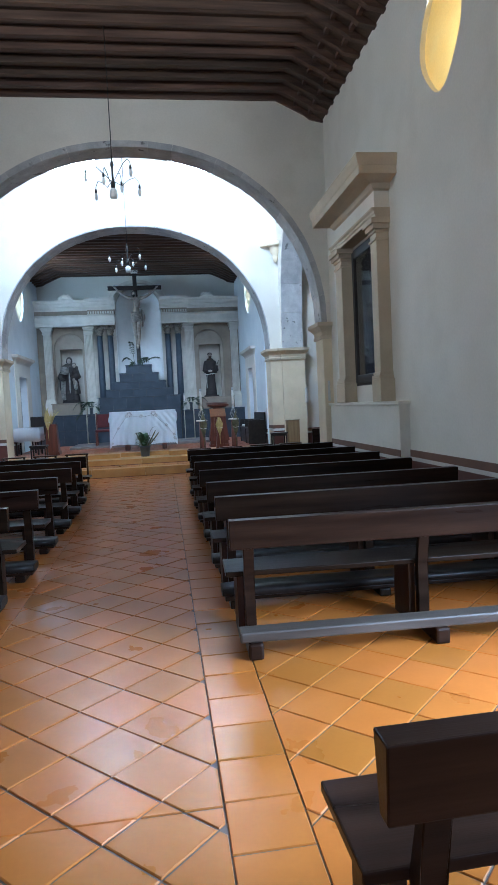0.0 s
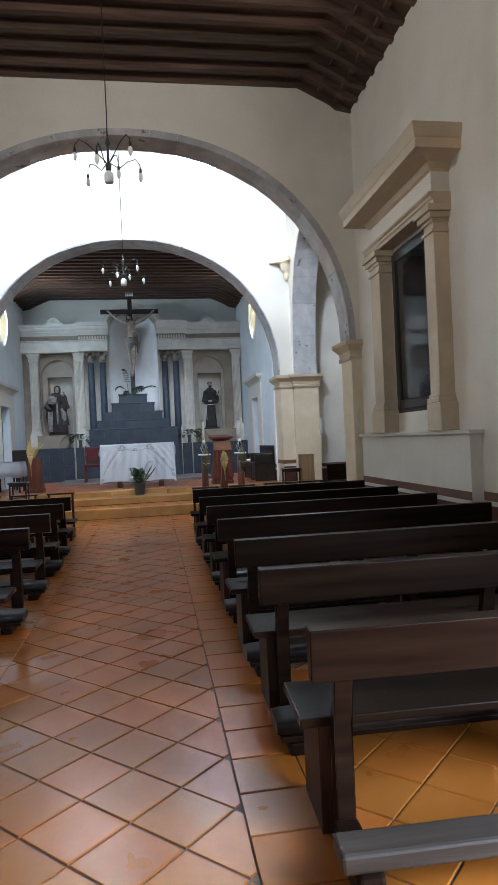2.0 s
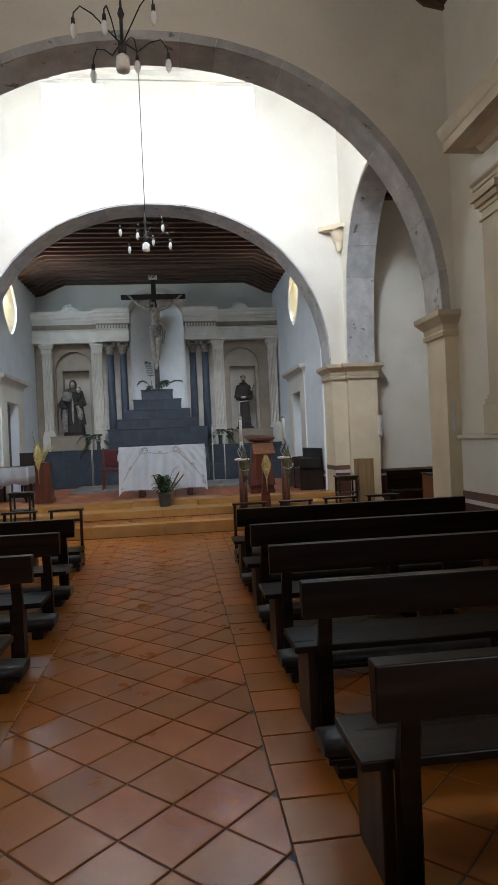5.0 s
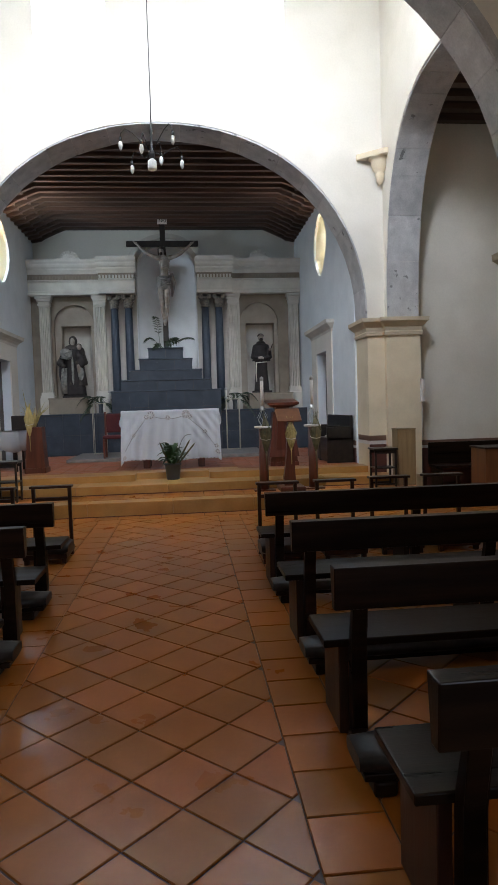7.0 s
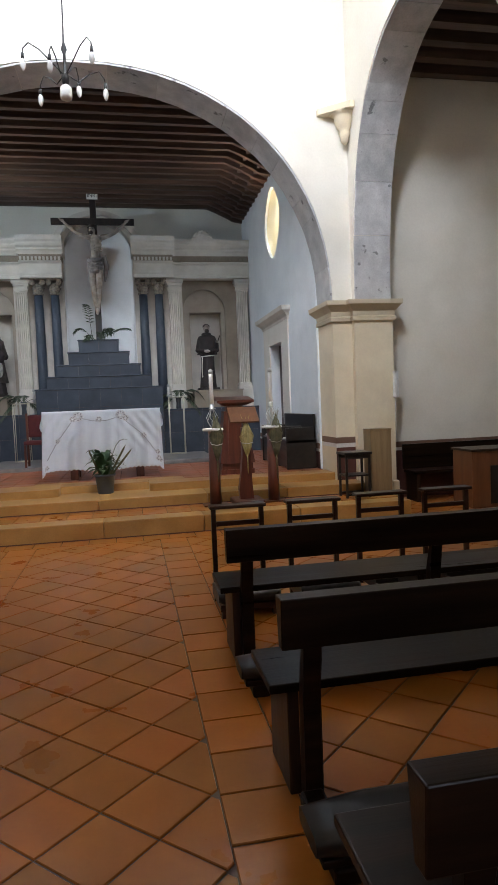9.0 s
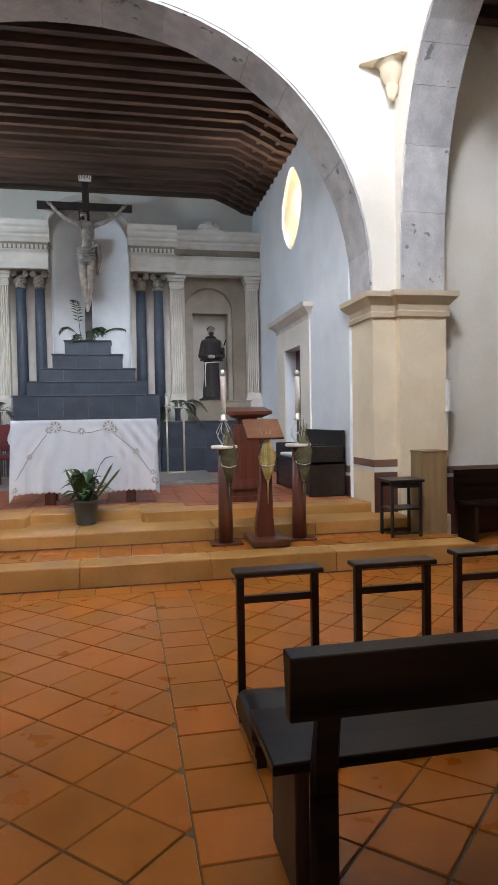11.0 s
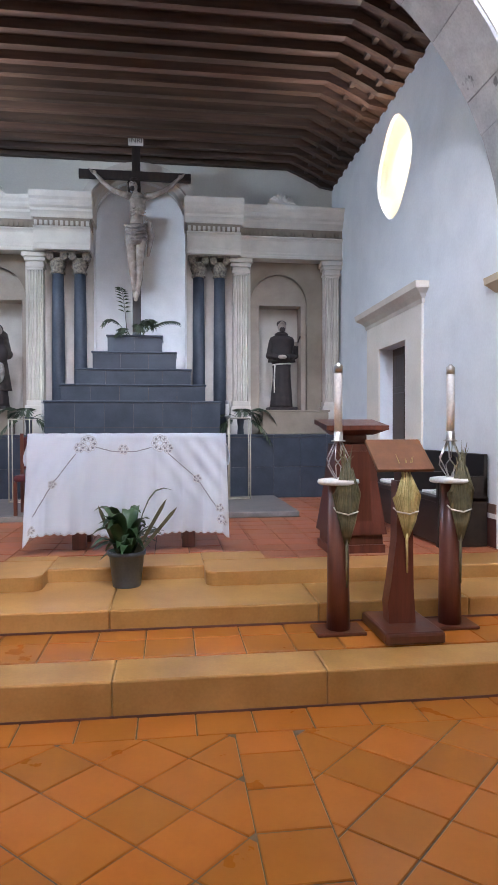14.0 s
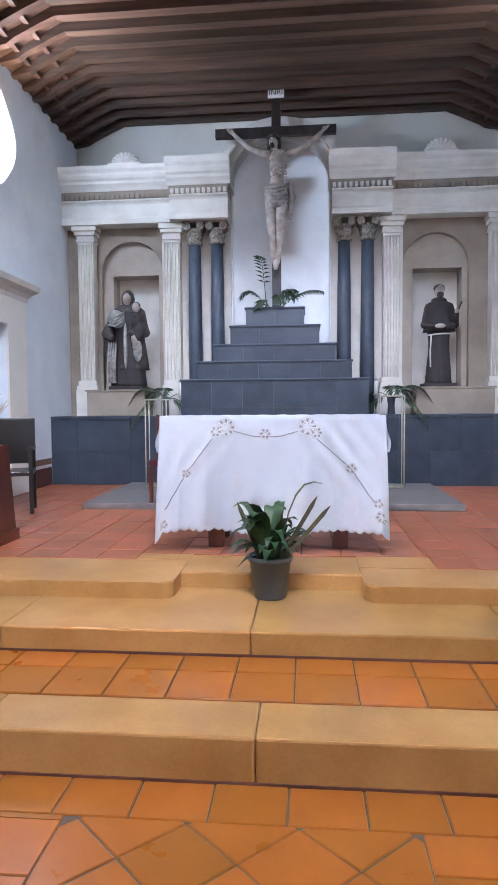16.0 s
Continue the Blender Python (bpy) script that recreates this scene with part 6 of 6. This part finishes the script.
for t, z in ((0.0, 0.728), (0.03, 0.715), (0.5, 0.56), (1.0, 0.40)):
    rings.append([bm.verts.new((x * (1 + 0.05 * t * math.sin(2.1 * k)) + 0.01 * t * math.copysign(1, x), y * (1 + 0.06 * t * math.sin(1.7 * k + 1)), z - (0.05 * t * abs(math.sin(0.45 * k)) if t == 1.0 else 0))) for k, (x, y) in enumerate(loop)])
bm.faces.new(rings[0])
for p, q in zip(rings, rings[1:]):
    for k in range(len(loop)):
        bm.faces.new((p[k], p[(k + 1) % len(loop)], q[(k + 1) % len(loop)], q[k])).smooth = True
bmesh.ops.solidify(bm, geom=bm.faces[:], thickness=0.004)
part("cloth", bm, M["cloth"], ct, "white linen cover with a wavy hem")
ac = thing("armchair", "black wooden armchair by the chancel wall", "chair", (-3.42, 18.3, 0.44), 20)
part("seat", boxes((-0.25, 0.25, -0.24, 0.24, 0.40, 0.45), bevel=0.01), M["black_wood"], ac)
part("backrest", boxes((-0.25, 0.25, 0.2, 0.24, 0.5, 1.0), bevel=0.012), M["black_wood"], ac)
for x in (-0.25, 0.21):
    for y in (-0.24, 0.2):
        part("leg", boxes((x, x + 0.04, y, y + 0.04, 0, 0.66 if y < 0 else 1.0), bevel=0.004), M["black_wood"], ac)
    part("armrest", boxes((x - 0.01, x + 0.05, -0.27, 0.2, 0.66, 0.69), bevel=0.008), M["black_wood"], ac)


# chandeliers
def chandelier(at, top):
    c = thing("chandelier", "black iron chandelier with bare milky bulbs, unlit", "chandelier", at, 0, "chandeliers")
    part("cable", tube(bmesh.new(), [(0, 0, 0.55), (0.004, 0, 0.8), (0, 0, top - at[2])], 0.007, 6), M["iron"], c)
    part("hub", lathe(bmesh.new(), [(0.012, 0.12), (0.03, 0.14), (0.035, 0.20), (0.015, 0.24), (0.013, 0.40), (0.028, 0.44), (0.01, 0.50), (0.008, 0.58)], 0, 0, 14), M["iron"], c)
    part("bulb", lathe(bmesh.new(), [(0.02, -0.01), (0.05, 0.0), (0.056, 0.03), (0.052, 0.10), (0.02, 0.13)], 0, 0, 18), M["bulb"], c, "large milky central bulb")
    for i in range(6):
        a = 2 * math.pi * i / 6 + 0.25
        hi = 0.14 * (i % 2)
        u, v = math.cos(a), math.sin(a)
        arm = part("arm", tube(bmesh.new(), [(0.02 * u, 0.02 * v, 0.22), (0.12 * u, 0.12 * v, 0.17 + hi), (0.22 * u, 0.22 * v, 0.26 + hi), (0.31 * u, 0.31 * v, 0.30 + hi), (0.36 * u, 0.36 * v, 0.24 + hi), (0.365 * u, 0.365 * v, 0.19 + hi)], 0.0055, 6), M["iron"], c)
        part("lamp_holder", lathe(bmesh.new(), [(0.012, 0.15 + hi), (0.016, 0.16 + hi), (0.014, 0.20 + hi)], 0.365 * u, 0.365 * v, 10), M["iron"], arm)
        part("bulb", lathe(bmesh.new(), [(0.004, 0.045 + hi), (0.018, 0.065 + hi), (0.027, 0.10 + hi), (0.022, 0.135 + hi), (0.012, 0.152 + hi)], 0.365 * u, 0.365 * v, 12), M["bulb"], arm)
    return c


chandelier((-0.495, 8.86, 4.41), 6.73)
chandelier((-0.535, 13.16, 4.32), 10.36)

# ---- tiles ----


def clip(poly, x0, x1, y0, y1):
    for axis, lim, sign in ((0, x0, 1), (0, x1, -1), (1, y0, 1), (1, y1, -1)):
        out = []
        for i, p in enumerate(poly):
            q = poly[(i + 1) % len(poly)]
            a, b = (p[axis] - lim) * sign, (q[axis] - lim) * sign
            if a >= 0:
                out.append(p)
            if a * b < 0:
                t = a / (a - b)
                out.append((p[0] + (q[0] - p[0]) * t, p[1] + (q[1] - p[1]) * t))
        poly = out
        if len(poly) < 3:
            return []
    return poly


def tile_mesh(poly, z, gap=0.005, drop=0.014):
    """A tile with eased edges, centred on its own middle."""
    n = len(poly)
    cx, cy = sum(p[0] for p in poly) / n, sum(p[1] for p in poly) / n
    r = max(0.05, min(math.hypot(p[0] - cx, p[1] - cy) for p in poly))
    def inset(k):
        return [((p[0] - cx) * (1 - k / r), (p[1] - cy) * (1 - k / r)) for p in poly]
    a, b = inset(gap), inset(gap + 0.005)
    verts = [(*p, -drop) for p in a] + [(*p, -0.004) for p in a] + [(*p, 0.0) for p in b]
    faces = [tuple(range(2 * n, 3 * n))]
    for k in range(2):
        faces += [(k * n + i, k * n + (i + 1) % n, (k + 1) * n + (i + 1) % n, (k + 1) * n + i) for i in range(n)]
    return (cx, cy, z), verts, faces


def area_of(p):
    return abs(sum(p[i][0] * p[(i + 1) % len(p)][1] - p[(i + 1) % len(p)][0] * p[i][1] for i in range(len(p)))) / 2


def diagonal(x0, x1, y0, y1, phase=0.122):
    """Clipped diagonal squares over a rectangle; the courses widen a little towards the entrance."""
    out = []
    def corner(i, m):
        return (phase + i * 0.2063, 14.07 - m / 2 * (0.391 + 0.000145 * m))
    for i in range(int((x0 - phase) / 0.2063) - 3, int((x1 - phase) / 0.2063) + 4):
        for m in range(-10, 92):
            if (i + m) % 2 == 0 or not y0 - 0.5 < corner(i, m)[1] < y1 + 0.5:
                continue
            p = clip([corner(i - 1, m), corner(i, m + 1), corner(i + 1, m), corner(i, m - 1)], x0, x1, y0, y1)
            if p and area_of(p) > 0.002:
                out.append(p)
    return out


def straight(x0, x1, y0, y1, px, py, ox=0.0, jitter=0.0):
    rn = random.Random(4)
    out = []
    for i in range(int((x0 - ox) / px) - 2, int((x1 - ox) / px) + 2):
        for j in range(int(math.ceil((y1 - y0) / py))):
            a, b = ox + i * px, y0 + j * py
            p = clip([(a, b), (a + px, b), (a + px, b + py), (a, b + py)], x0, x1, y0, y1)
            if p and area_of(p) > 0.004:
                out.append(p)
    return out


shared = {}


def lay(parent, polys, z, mat, limit=300):
    """Single tiles first, past the limit one joined mesh."""
    rn = random.Random(7)
    for p in polys[:limit]:
        at, verts, faces = tile_mesh(p, z)
        key = (mat.name, tuple((round(a, 3), round(b, 3)) for a, b, c in verts))
        if key not in shared:
            me = bpy.data.meshes.new("tile")
            me.from_pydata(verts, [], faces)
            me.materials.append(mat)
            shared[key] = me
        ob = new("tile", shared[key])
        ob.matrix_world = pose(*at[:2], at[2] + rn.uniform(-0.001, 0.001), rn.uniform(-0.4, 0.4), rn.uniform(-0.4, 0.4), 0)
        ob.parent = parent
    rest = polys[limit:]
    if rest:
        V, F = [], []
        for p in rest:
            at, verts, faces = tile_mesh(p, z)
            dz = rn.uniform(-0.001, 0.001)
            F += [tuple(k + len(V) for k in f) for f in faces]
            V += [(a + at[0], b + at[1], c + at[2] + dz) for a, b, c in verts]
        me = bpy.data.meshes.new("floor_tiles")
        me.from_pydata(V, [], F)
        me.materials.append(mat)
        ob = new("floor_tiles", me)
        ob.parent = parent
        tagged(ob, "worn terracotta floor tiles", kind="stuff")


floor = bpy.data.objects["floor"]
B0, B1, BP = 0.148, 0.444, 0.2842
near = straight(B0, B1, 13.876 - 46 * BP, 14.08, B1 - B0, BP, B0) + straight(-2.2, 1.6, 14.08, 14.34, 0.298, 0.26, -0.334) + diagonal(-1.17, B0, 2.2, 14.08)
far = straight(-1.466, -1.17, -3.0, 14.08, 0.296, BP, -1.466) + straight(-7.5, -2.2, 14.08, 14.34, 0.298, 0.26, -0.334) + straight(1.6, 6.6, 14.08, 14.34, 0.298, 0.26, -0.334) + straight(B0, B1, 13.876 - 60 * BP, 13.876 - 46 * BP, B1 - B0, BP, B0)
far += diagonal(-1.17, B0, -3.0, 2.2) + diagonal(B1, 3.0, -3.0, 10.9, 0.49) + diagonal(-3.8, -1.466, -3.0, 10.9) + diagonal(B1, 6.6, 10.9, 14.08, 0.49) + diagonal(-7.5, -1.466, 10.9, 14.08) + diagonal(3.3, 6.6, 14.34, 15.75)
lay(floor, near + far, 0.0, M["tile"], 300)
lay(bpy.data.objects["floor_terrace"], straight(-4.65, 3.27, 14.645, 15.15, 0.2985, 0.305, -0.02), 0.197, M["tile"])
lay(bpy.data.objects["floor_chancel"], straight(QX0, -1.5, 16.30, 18.55, 0.30, 0.30, 0.0) + straight(-1.5, 0.62, 16.475, 18.55, 0.30, 0.30, 0.0) + straight(0.62, QX1, 16.155, 18.55, 0.30, 0.30, 0.0) + straight(QX0, -2.73, 18.55, 20.75, 0.30, 0.30, 0.0) + straight(1.43, QX1, 18.55, 20.75, 0.30, 0.30, 0.0), 0.438, M["tile_red"])
